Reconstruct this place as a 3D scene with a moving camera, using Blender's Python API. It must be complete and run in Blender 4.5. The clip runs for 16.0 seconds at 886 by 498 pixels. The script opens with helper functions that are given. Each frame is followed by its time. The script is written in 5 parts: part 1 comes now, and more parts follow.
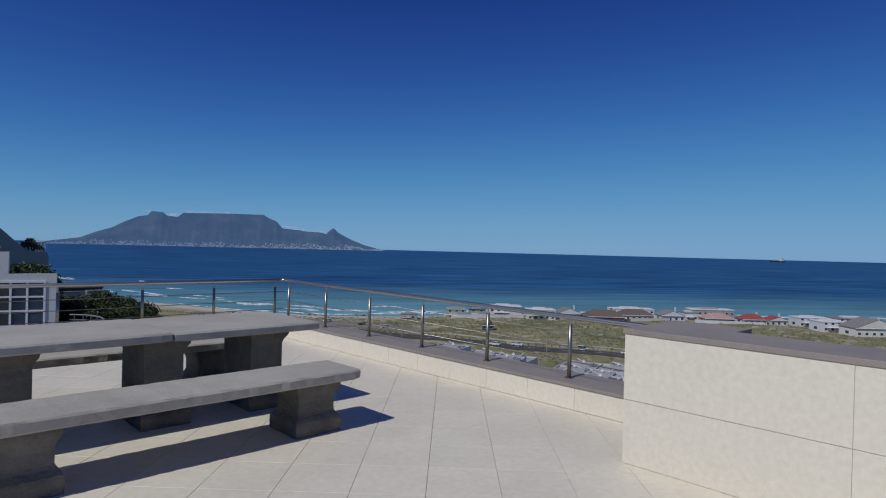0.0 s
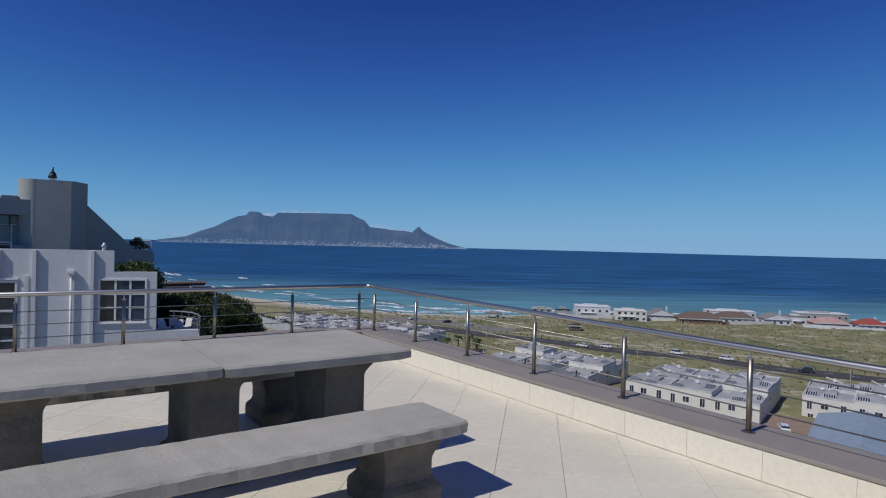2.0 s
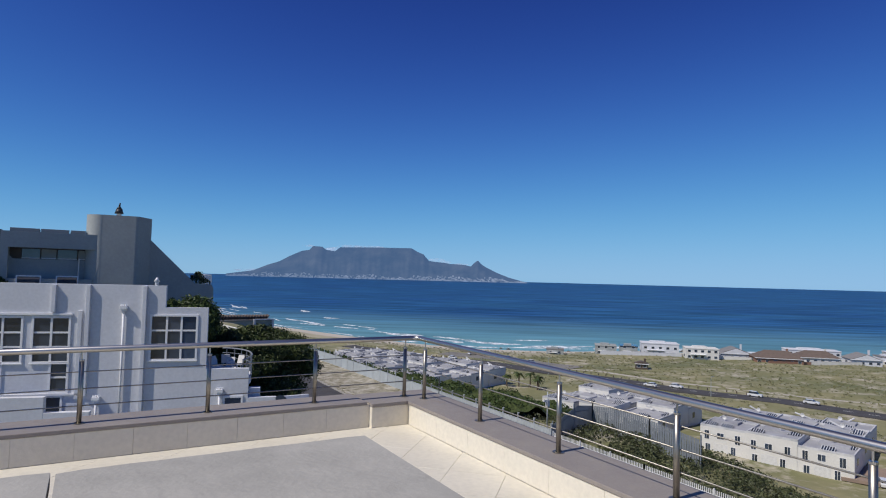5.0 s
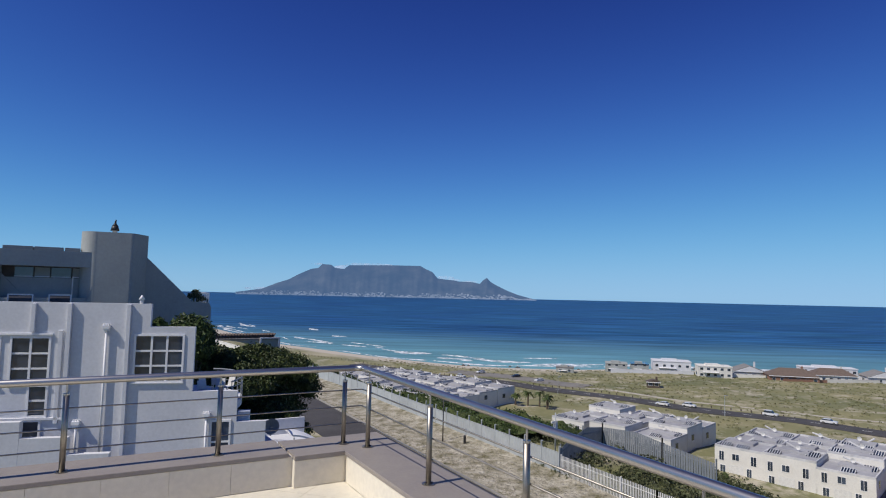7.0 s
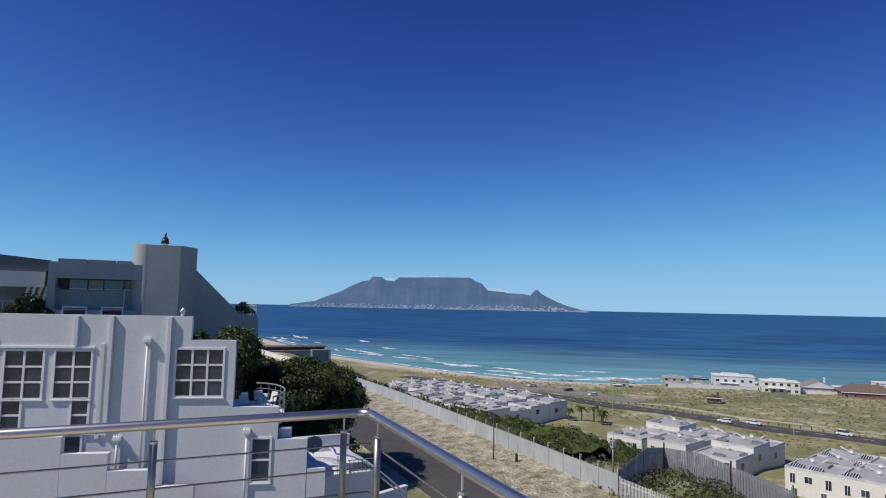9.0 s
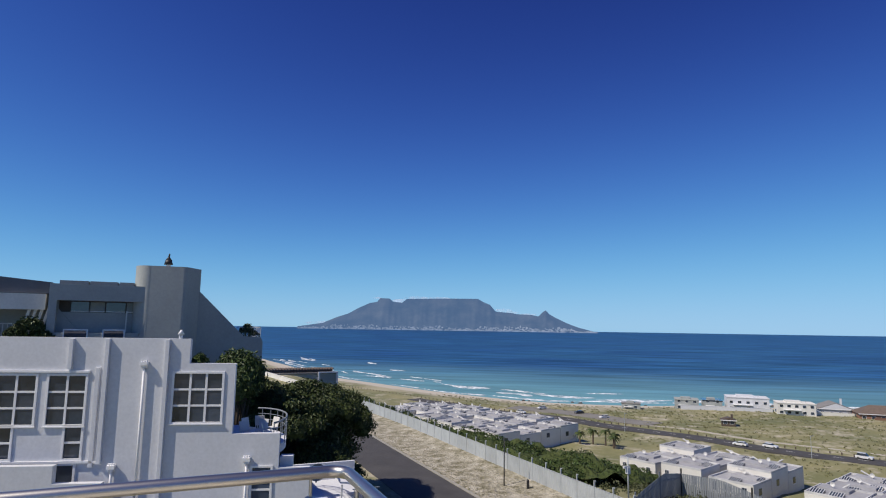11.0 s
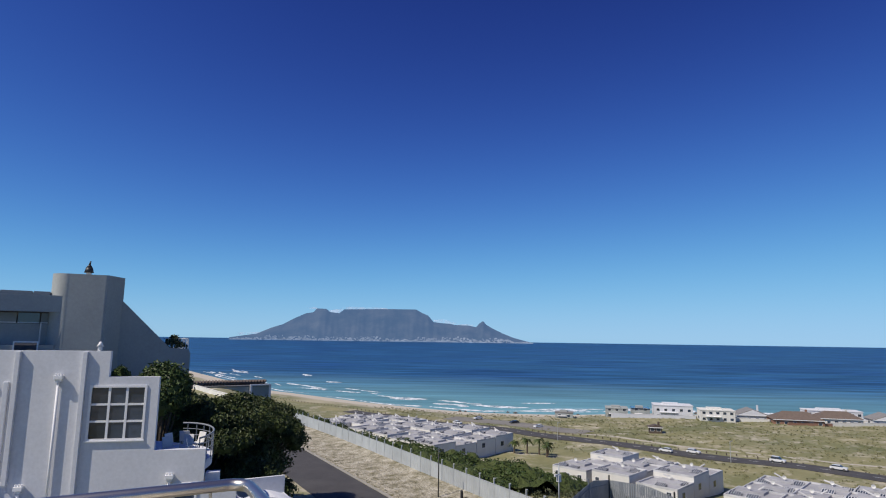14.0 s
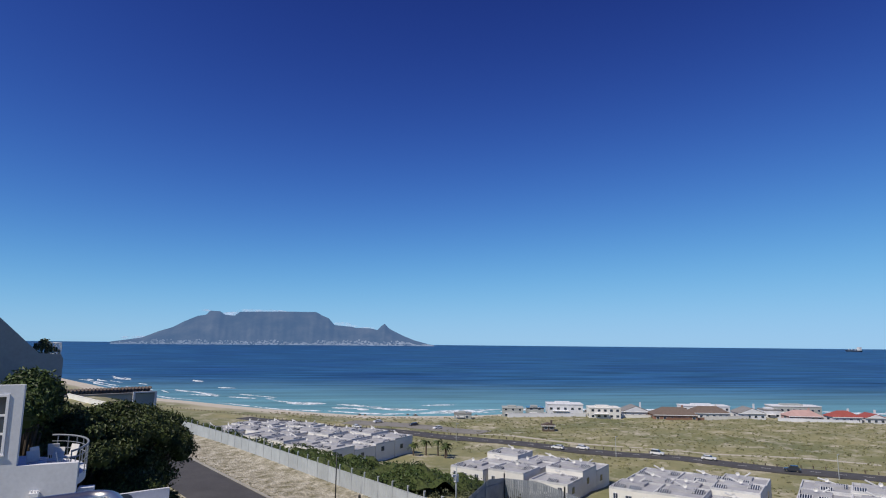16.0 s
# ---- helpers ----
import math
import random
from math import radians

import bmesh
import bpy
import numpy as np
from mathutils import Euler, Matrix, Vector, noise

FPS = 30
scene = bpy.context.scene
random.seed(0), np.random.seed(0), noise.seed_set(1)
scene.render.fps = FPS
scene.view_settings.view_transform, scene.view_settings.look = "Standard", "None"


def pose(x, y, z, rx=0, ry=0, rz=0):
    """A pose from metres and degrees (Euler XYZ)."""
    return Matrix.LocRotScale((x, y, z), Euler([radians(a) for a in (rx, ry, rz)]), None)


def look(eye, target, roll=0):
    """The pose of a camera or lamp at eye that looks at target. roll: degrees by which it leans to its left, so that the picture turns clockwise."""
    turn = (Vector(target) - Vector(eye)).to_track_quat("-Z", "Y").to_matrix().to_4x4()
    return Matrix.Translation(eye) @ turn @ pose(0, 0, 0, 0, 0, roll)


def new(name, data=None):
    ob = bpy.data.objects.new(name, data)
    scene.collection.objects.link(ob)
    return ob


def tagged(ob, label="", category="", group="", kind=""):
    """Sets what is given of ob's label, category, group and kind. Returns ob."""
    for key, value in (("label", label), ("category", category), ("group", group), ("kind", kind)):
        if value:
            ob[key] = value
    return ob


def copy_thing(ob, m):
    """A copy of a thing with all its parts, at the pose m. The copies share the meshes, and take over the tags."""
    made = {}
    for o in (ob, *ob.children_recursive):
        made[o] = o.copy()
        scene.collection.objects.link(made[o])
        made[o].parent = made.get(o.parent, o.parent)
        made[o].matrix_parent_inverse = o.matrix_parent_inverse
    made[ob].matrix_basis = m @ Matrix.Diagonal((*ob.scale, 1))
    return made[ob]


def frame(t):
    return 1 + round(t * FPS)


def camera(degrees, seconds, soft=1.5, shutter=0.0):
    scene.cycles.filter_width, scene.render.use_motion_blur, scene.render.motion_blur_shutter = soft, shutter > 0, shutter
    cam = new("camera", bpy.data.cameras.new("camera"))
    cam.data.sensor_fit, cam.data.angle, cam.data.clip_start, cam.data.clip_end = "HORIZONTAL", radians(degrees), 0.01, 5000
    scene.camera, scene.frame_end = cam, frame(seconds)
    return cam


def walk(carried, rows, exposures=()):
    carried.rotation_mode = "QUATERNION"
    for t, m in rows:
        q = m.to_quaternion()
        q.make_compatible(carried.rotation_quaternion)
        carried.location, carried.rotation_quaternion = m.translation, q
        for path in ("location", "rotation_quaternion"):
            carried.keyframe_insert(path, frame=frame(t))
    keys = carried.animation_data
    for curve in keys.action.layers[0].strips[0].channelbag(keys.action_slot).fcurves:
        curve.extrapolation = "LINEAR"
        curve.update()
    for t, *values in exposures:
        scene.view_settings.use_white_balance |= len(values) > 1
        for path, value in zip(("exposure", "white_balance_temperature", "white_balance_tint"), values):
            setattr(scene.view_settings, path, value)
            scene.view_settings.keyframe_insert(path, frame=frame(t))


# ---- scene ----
cam = camera(73.1, 16.0, soft=1.1)
PATH = [
    (0, (-5.473, -9.713, 1.58), (-4.077, -8.281, 1.57), 1.50),
    (0.5, (-5.301, -9.419, 1.589), (-3.958, -7.938, 1.575), 1.70),
    (1, (-5.12, -9.077, 1.604), (-3.826, -7.551, 1.586), 1.60),
    (1.5, (-4.888, -8.731, 1.599), (-3.645, -7.165, 1.581), 1.60),
    (2, (-4.702, -8.412, 1.62), (-3.52, -6.798, 1.597), 1.50),
    (2.5, (-4.537, -7.996, 1.63), (-3.406, -6.346, 1.611), 1.70),
    (3, (-4.346, -7.699, 1.633), (-3.253, -6.024, 1.622), 1.70),
    (3.5, (-4.08, -7.356, 1.638), (-3.029, -5.654, 1.644), 1.70),
    (4, (-3.917, -7.029, 1.671), (-2.887, -5.315, 1.704), 1.70),
    (6.5, (-2.503, -5.654, 1.651), (-1.505, -3.926, 1.787), 1.30),
    (7, (-2.195, -5.386, 1.631), (-1.21, -3.652, 1.774), 1.30),
    (7.5, (-1.923, -5.042, 1.626), (-0.964, -3.293, 1.772), 1.08),
    (8, (-1.653, -4.721, 1.626), (-0.736, -2.95, 1.778), 1.08),
    (8.5, (-1.426, -4.296, 1.587), (-0.556, -2.502, 1.748), 1.08),
    (9, (-1.262, -3.849, 1.622), (-0.425, -2.041, 1.801), 1.18),
    (11.5, (-0.719, -2.77, 1.564), (0.09, -0.959, 1.825), 0.85),
    (12, (-0.678, -2.727, 1.546), (0.142, -0.922, 1.815), 0.75),
    (12.5, (-0.672, -2.811, 1.565), (0.175, -1.02, 1.839), 0.75),
    (13, (-0.685, -2.909, 1.583), (0.2, -1.138, 1.863), 0.87),
    (13.5, (-0.701, -3.0, 1.599), (0.233, -1.255, 1.883), 0.87),
    (14, (-0.698, -3.084, 1.612), (0.29, -1.369, 1.899), 0.87),
    (14.5, (-0.678, -3.098, 1.612), (0.377, -1.424, 1.903), 0.87),
    (15, (-0.652, -3.068, 1.604), (0.47, -1.439, 1.898), 0.87),
    (15.5, (-0.645, -3.076, 1.599), (0.542, -1.494, 1.896), 0.77),
    (16, (-0.619, -3.037, 1.576), (0.634, -1.507, 1.876), 0.57),
]
walk(cam, [(t, look(eye, target, roll)) for t, eye, target, roll in PATH],
     exposures=[(0, -0.48, 6250, 10), (2, -0.27, 6350, 10), (3.5, -0.06, 6450, 10), (7, 0.12, 6700, 10), (9, 0.20, 6850, 10), (12.5, 0.27, 7000, 10), (16, 0.23, 6850, 10)])

# ---- world, sun, exposure ----
SUN_TO = Vector((-1.0, -0.03, 1.20)).normalized()
world = bpy.data.worlds.new("world")
scene.world = world
world.use_nodes = True
wn = world.node_tree.nodes
sky = wn.new("ShaderNodeTexSky")
sky.sky_type = 'NISHITA'
sky.sun_disc = False
sky.sun_elevation = math.asin(SUN_TO.z)
sky.sun_rotation = math.atan2(SUN_TO.x, SUN_TO.y)
sky.altitude = 0
sky.air_density = 0.5
sky.dust_density = 0.0
sky.ozone_density = 10.0
wn["Background"].inputs["Strength"].default_value = 0.12
# deeper blue overhead, softer towards the hazy horizon
wl = world.node_tree.links
deep = wn.new("ShaderNodeGamma")
deep.inputs["Gamma"].default_value = 1.3
wl.new(sky.outputs["Color"], deep.inputs["Color"])
steep = wn.new("ShaderNodeVectorMath")
steep.operation = 'POWER'
steep.inputs[1].default_value = (1.48, 1.78, 1.6)
wl.new(deep.outputs["Color"], steep.inputs[0])
add = wn.new("ShaderNodeVectorMath")
add.operation = 'ADD'
add.inputs[1].default_value = (2.8, 6.4, 11.1)
wl.new(steep.outputs["Vector"], add.inputs[0])
div = wn.new("ShaderNodeVectorMath")
div.operation = 'DIVIDE'
wl.new(steep.outputs["Vector"], div.inputs[0])
wl.new(add.outputs["Vector"], div.inputs[1])
mul = wn.new("ShaderNodeVectorMath")
mul.operation = 'MULTIPLY'
mul.inputs[1].default_value = (2.5, 4.3, 6.75)
wl.new(div.outputs["Vector"], mul.inputs[0])
wl.new(mul.outputs["Vector"], wn["Background"].inputs["Color"])
sun_data = bpy.data.lights.new("sun", 'SUN')
sun_data.energy = 3.6
sun_data.angle = radians(0.53)
sun_data.color = (1.0, 0.96, 0.90)
sun = new("sun", sun_data)
sun.matrix_world = look(SUN_TO * 50, (0, 0, 0))

# ---- materials ----
def material(name, color, rough=0.6, metal=0.0, vary=None, scale=4.0, bump=0.0, bump_scale=60.0, spec=0.5, fine=None, piece=0.0, coat=0.0):
    """Noise at two scales between color and vary, grain bump, and a small shift from piece to piece."""
    m = bpy.data.materials.new(name)
    m.use_nodes = True
    nt = m.node_tree
    N, L = nt.nodes, nt.links
    b = N["Principled BSDF"]
    b.inputs["Roughness"].default_value = rough
    b.inputs["Metallic"].default_value = metal
    b.inputs["Specular IOR Level"].default_value = spec
    b.inputs["Coat Weight"].default_value = coat
    co = N.new("ShaderNodeNewGeometry")
    vary = vary or tuple(c * 0.8 for c in color)
    n1 = N.new("ShaderNodeTexNoise")
    n1.inputs["Scale"].default_value = scale
    n1.inputs["Detail"].default_value = 6
    n1.inputs["Roughness"].default_value = 0.65
    L.new(co.outputs["Position"], n1.inputs["Vector"])
    r = N.new("ShaderNodeMapRange")
    r.inputs["From Min"].default_value, r.inputs["From Max"].default_value = 0.35, 0.68
    L.new(n1.outputs["Fac"], r.inputs["Value"])
    mix = N.new("ShaderNodeMix")
    mix.data_type = 'RGBA'
    mix.inputs[6].default_value = (*color, 1)
    mix.inputs[7].default_value = (*vary, 1)
    L.new(r.outputs["Result"], mix.inputs[0])
    out = mix.outputs[2]
    n2 = N.new("ShaderNodeTexNoise")
    n2.inputs["Scale"].default_value = fine or scale * 14
    n2.inputs["Detail"].default_value = 4
    L.new(co.outputs["Position"], n2.inputs["Vector"])
    r2 = N.new("ShaderNodeMapRange")
    r2.inputs["To Min"].default_value, r2.inputs["To Max"].default_value = 0.86, 1.12
    L.new(n2.outputs["Fac"], r2.inputs["Value"])
    val = r2.outputs["Result"]
    if piece:
        oi = N.new("ShaderNodeObjectInfo")
        r3 = N.new("ShaderNodeMapRange")
        r3.inputs["To Min"].default_value, r3.inputs["To Max"].default_value = 1 - piece, 1 + piece
        L.new(oi.outputs["Random"], r3.inputs["Value"])
        mu = N.new("ShaderNodeMath")
        mu.operation = 'MULTIPLY'
        L.new(val, mu.inputs[0])
        L.new(r3.outputs["Result"], mu.inputs[1])
        val = mu.outputs[0]
    hs = N.new("ShaderNodeHueSaturation")
    L.new(out, hs.inputs["Color"])
    L.new(val, hs.inputs["Value"])
    L.new(hs.outputs["Color"], b.inputs["Base Color"])
    if bump:
        n3 = N.new("ShaderNodeTexNoise")
        n3.inputs["Scale"].default_value = bump_scale
        n3.inputs["Detail"].default_value = 5
        L.new(co.outputs["Position"], n3.inputs["Vector"])
        bp = N.new("ShaderNodeBump")
        bp.inputs["Strength"].default_value = bump
        bp.inputs["Distance"].default_value = 1.5 / bump_scale
        L.new(n3.outputs["Fac"], bp.inputs["Height"])
        L.new(bp.outputs["Normal"], b.inputs["Normal"])
    return m


def leaf_material(name, color, vary):
    m = material(name, color, 0.55, vary=vary, scale=0.6, spec=0.3)
    nt = m.node_tree
    g = nt.nodes.new("ShaderNodeNewGeometry")
    r = nt.nodes.new("ShaderNodeMapRange")
    r.inputs["To Min"].default_value, r.inputs["To Max"].default_value = 0.55, 1.5
    nt.links.new(g.outputs["Random Per Island"], r.inputs["Value"])
    hs = [n for n in nt.nodes if n.type == 'HUE_SAT'][0]
    nt.links.new(r.outputs["Result"], hs.inputs["Value"])
    return m


def broken(m, scale, lo, hi, most=1.0):
    """Torn edges and gaps by noise: foam and thin cloud."""
    N, L = m.node_tree.nodes, m.node_tree.links
    g = N.new("ShaderNodeNewGeometry")
    nz = N.new("ShaderNodeTexNoise")
    nz.inputs["Scale"].default_value = scale
    nz.inputs["Detail"].default_value = 6
    nz.inputs["Roughness"].default_value = 0.65
    L.new(g.outputs["Position"], nz.inputs["Vector"])
    r = N.new("ShaderNodeMapRange")
    r.inputs["From Min"].default_value, r.inputs["From Max"].default_value = lo, hi
    r.inputs["To Max"].default_value = most
    L.new(nz.outputs["Fac"], r.inputs["Value"])
    L.new(r.outputs["Result"], N["Principled BSDF"].inputs["Alpha"])
    return m


M = {}
M["tile"] = material("cream_tile", (0.735, 0.685, 0.565), 0.5, vary=(0.67, 0.62, 0.505), scale=1.3, bump=0.12, bump_scale=90, piece=0.02)
M["clad"] = material("cream_cladding", (0.755, 0.70, 0.58), 0.5, vary=(0.73, 0.675, 0.56), scale=1.6, bump=0.1, bump_scale=80, piece=0.015)
M["grout"] = material("grout", (0.60, 0.57, 0.50), 0.9, scale=8, bump=0.3)
M["coping"] = material("grey_brown_coping", (0.30, 0.264, 0.226), 0.6, vary=(0.25, 0.22, 0.20), scale=2.5, bump=0.25, bump_scale=120)
M["concrete"] = material("weathered_concrete", (0.425, 0.405, 0.355), 0.85, vary=(0.35, 0.335, 0.295), scale=1.6, bump=0.14, bump_scale=35, fine=7)
# legs: a darker, more mottled grey-brown than the slabs
M["concrete_dark"] = material("dark_mottled_concrete", (0.19, 0.178, 0.155), 0.9, vary=(0.095, 0.092, 0.078), scale=3.0, bump=0.35, bump_scale=25)
M["steel"] = material("brushed_steel", (0.53, 0.51, 0.48), 0.36, metal=1.0, vary=(0.50, 0.48, 0.45), scale=12, bump=0.03, bump_scale=300)
M["steel_dark"] = material("dull_steel", (0.40, 0.37, 0.32), 0.42, metal=1.0, vary=(0.30, 0.275, 0.23), scale=15)
M["render_white"] = material("white_render", (0.65, 0.655, 0.675), 0.8, vary=(0.605, 0.61, 0.63), scale=0.5, bump=0.06, bump_scale=22)
M["render_trim"] = material("white_trim", (0.82, 0.81, 0.80), 0.6, vary=(0.76, 0.75, 0.75), scale=0.9)
M["render_grey"] = material("grey_render", (0.36, 0.375, 0.355), 0.85, vary=(0.315, 0.33, 0.315), scale=0.35, bump=0.08, bump_scale=14)
M["cream_render"] = material("cream_render", (0.74, 0.70, 0.63), 0.85, vary=(0.66, 0.62, 0.55), scale=0.4)
M["roof_dark"] = material("dark_roof_sheet", (0.10, 0.11, 0.13), 0.5, scale=0.7)
M["glass"] = material("window_glass", (0.018, 0.028, 0.045), 0.03, vary=(0.05, 0.07, 0.105), scale=0.35, spec=0.9, piece=0.4)
M["asphalt"] = material("asphalt", (0.072, 0.068, 0.068), 0.9, vary=(0.05, 0.047, 0.048), scale=0.35, bump=0.4, bump_scale=30)
M["faded"] = material("faded_asphalt", (0.23, 0.215, 0.19), 0.9, vary=(0.17, 0.16, 0.145), scale=0.15)
M["kerb"] = material("kerb_concrete", (0.36, 0.34, 0.30), 0.9, scale=1.5)
M["paint"] = material("road_paint", (0.75, 0.75, 0.72), 0.7, scale=2)
M["fence"] = material("weathered_sheet_fence", (0.41, 0.44, 0.45), 0.7, vary=(0.34, 0.365, 0.375), scale=0.7, piece=0.07)
M["fence_dark"] = material("galvanised_grey", (0.22, 0.24, 0.26), 0.6, vary=(0.17, 0.19, 0.21), scale=0.8)
M["fence_white"] = material("white_metal", (0.72, 0.71, 0.68), 0.5, scale=2)
M["roof_white"] = material("white_roof_paint", (0.64, 0.635, 0.63), 0.7, vary=(0.36, 0.365, 0.375), scale=0.22)
M["roof_deck"] = material("grey_roof_deck", (0.40, 0.40, 0.415), 0.8, vary=(0.29, 0.29, 0.305), scale=0.25)
M["house_cream"] = material("townhouse_render", (0.72, 0.70, 0.65), 0.85, vary=(0.64, 0.62, 0.57), scale=0.3)
M["brown_roof"] = material("brown_tile_roof", (0.16, 0.118, 0.095), 0.8, vary=(0.12, 0.09, 0.072), scale=0.8)
M["grey_roof"] = material("grey_roof", (0.24, 0.23, 0.22), 0.8, scale=0.5)
M["red_roof"] = material("red_roof", (0.33, 0.075, 0.06), 0.7, vary=(0.27, 0.065, 0.05), scale=0.5)
M["pink_roof"] = material("pink_roof", (0.48, 0.31, 0.28), 0.8, scale=0.5)
M["brick"] = material("orange_brick_wall", (0.30, 0.16, 0.105), 0.85, vary=(0.24, 0.13, 0.09), scale=1.2)
M["timber"] = material("dark_timber", (0.11, 0.08, 0.06), 0.7, scale=2)
M["car_white"] = material("white_car_paint", (0.78, 0.78, 0.77), 0.25, spec=0.5, coat=0.4)
M["car_dark"] = material("dark_car_paint", (0.03, 0.035, 0.05), 0.25, coat=0.4)
M["rubber"] = material("rubber", (0.03, 0.03, 0.03), 0.8)
M["bark"] = material("bark", (0.12, 0.09, 0.065), 0.9, scale=6, bump=0.6, bump_scale=25)
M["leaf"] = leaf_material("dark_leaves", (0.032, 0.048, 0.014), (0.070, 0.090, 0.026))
M["leaf_bright"] = leaf_material("green_leaves", (0.040, 0.068, 0.016), (0.066, 0.096, 0.027))
M["hedge"] = material("hedge_foliage", (0.052, 0.074, 0.020), 0.8, vary=(0.085, 0.105, 0.035), scale=0.35, fine=3.5, bump=1.0, bump_scale=2.2, spec=0.2)
M["scrub"] = leaf_material("scrub_leaves", (0.13, 0.13, 0.065), (0.20, 0.19, 0.11))
M["bush"] = leaf_material("olive_bush_leaves", (0.055, 0.065, 0.028), (0.09, 0.10, 0.045))
M["blue_roof"] = material("blue_grey_roof_sheet", (0.30, 0.36, 0.42), 0.5, vary=(0.24, 0.29, 0.34), scale=0.4)
M["paving"] = material("brick_paving", (0.30, 0.22, 0.17), 0.9, scale=0.6)
M["foam"] = broken(material("sea_foam", (0.85, 0.87, 0.88), 0.9, vary=(0.7, 0.76, 0.8), scale=0.15), 0.2, 0.36, 0.58, 0.95)
M["dune"] = leaf_material("dune_leaves", (0.17, 0.175, 0.08), (0.25, 0.235, 0.125))
M["rock"] = material("shore_rock", (0.10, 0.09, 0.08), 0.9, vary=(0.06, 0.055, 0.05), scale=0.3)
M["stone"] = material("pale_rubble", (0.50, 0.46, 0.39), 0.9, vary=(0.36, 0.32, 0.25), scale=0.8, bump=0.5, bump_scale=8)
M["black"] = material("black_metal", (0.02, 0.02, 0.022), 0.5)
M["verge"] = material("sandy_verge", (0.50, 0.455, 0.37), 0.95, vary=(0.14, 0.125, 0.06), scale=0.8, fine=5, bump=0.9, bump_scale=3)


def ground_material():
    """Scrub, dry grass and sand by noise, with a sandy belt at the beach."""
    m = material("coastal_scrub", (0.135, 0.145, 0.058), 0.95, vary=(0.285, 0.255, 0.13), scale=0.035, fine=0.9)
    nt = m.node_tree
    N, L = nt.nodes, nt.links
    hs = [n for n in N if n.type == 'HUE_SAT'][0]
    b = N["Principled BSDF"]
    g = N.new("ShaderNodeNewGeometry")
    nz = N.new("ShaderNodeTexNoise")
    nz.inputs["Scale"].default_value = 0.12
    nz.inputs["Detail"].default_value = 9
    nz.inputs["Roughness"].default_value = 0.72
    L.new(g.outputs["Position"], nz.inputs["Vector"])
    r = N.new("ShaderNodeMapRange")
    r.inputs["From Min"].default_value, r.inputs["From Max"].default_value = 0.51, 0.66
    L.new(nz.outputs["Fac"], r.inputs["Value"])
    sp = N.new("ShaderNodeSeparateXYZ")
    L.new(g.outputs["Position"], sp.inputs["Vector"])
    bz = N.new("ShaderNodeMapRange")
    bz.inputs["From Min"].default_value, bz.inputs["From Max"].default_value = -38.8, -40.0
    L.new(sp.outputs["Z"], bz.inputs["Value"])
    mx = N.new("ShaderNodeMath")
    mx.operation = 'MAXIMUM'
    sc = N.new("ShaderNodeMath")
    sc.operation = 'MULTIPLY'
    sc.inputs[1].default_value = 0.75
    L.new(r.outputs["Result"], sc.inputs[0])
    L.new(sc.outputs[0], mx.inputs[0])
    L.new(bz.outputs["Result"], mx.inputs[1])
    mix = N.new("ShaderNodeMix")
    mix.data_type = 'RGBA'
    L.new(mx.outputs[0], mix.inputs[0])
    L.new(hs.outputs["Color"], mix.inputs[6])
    mix.inputs[7].default_value = (0.52, 0.46, 0.37, 1)
    L.new(mix.outputs[2], b.inputs["Base Color"])
    return m


M["ground"] = ground_material()


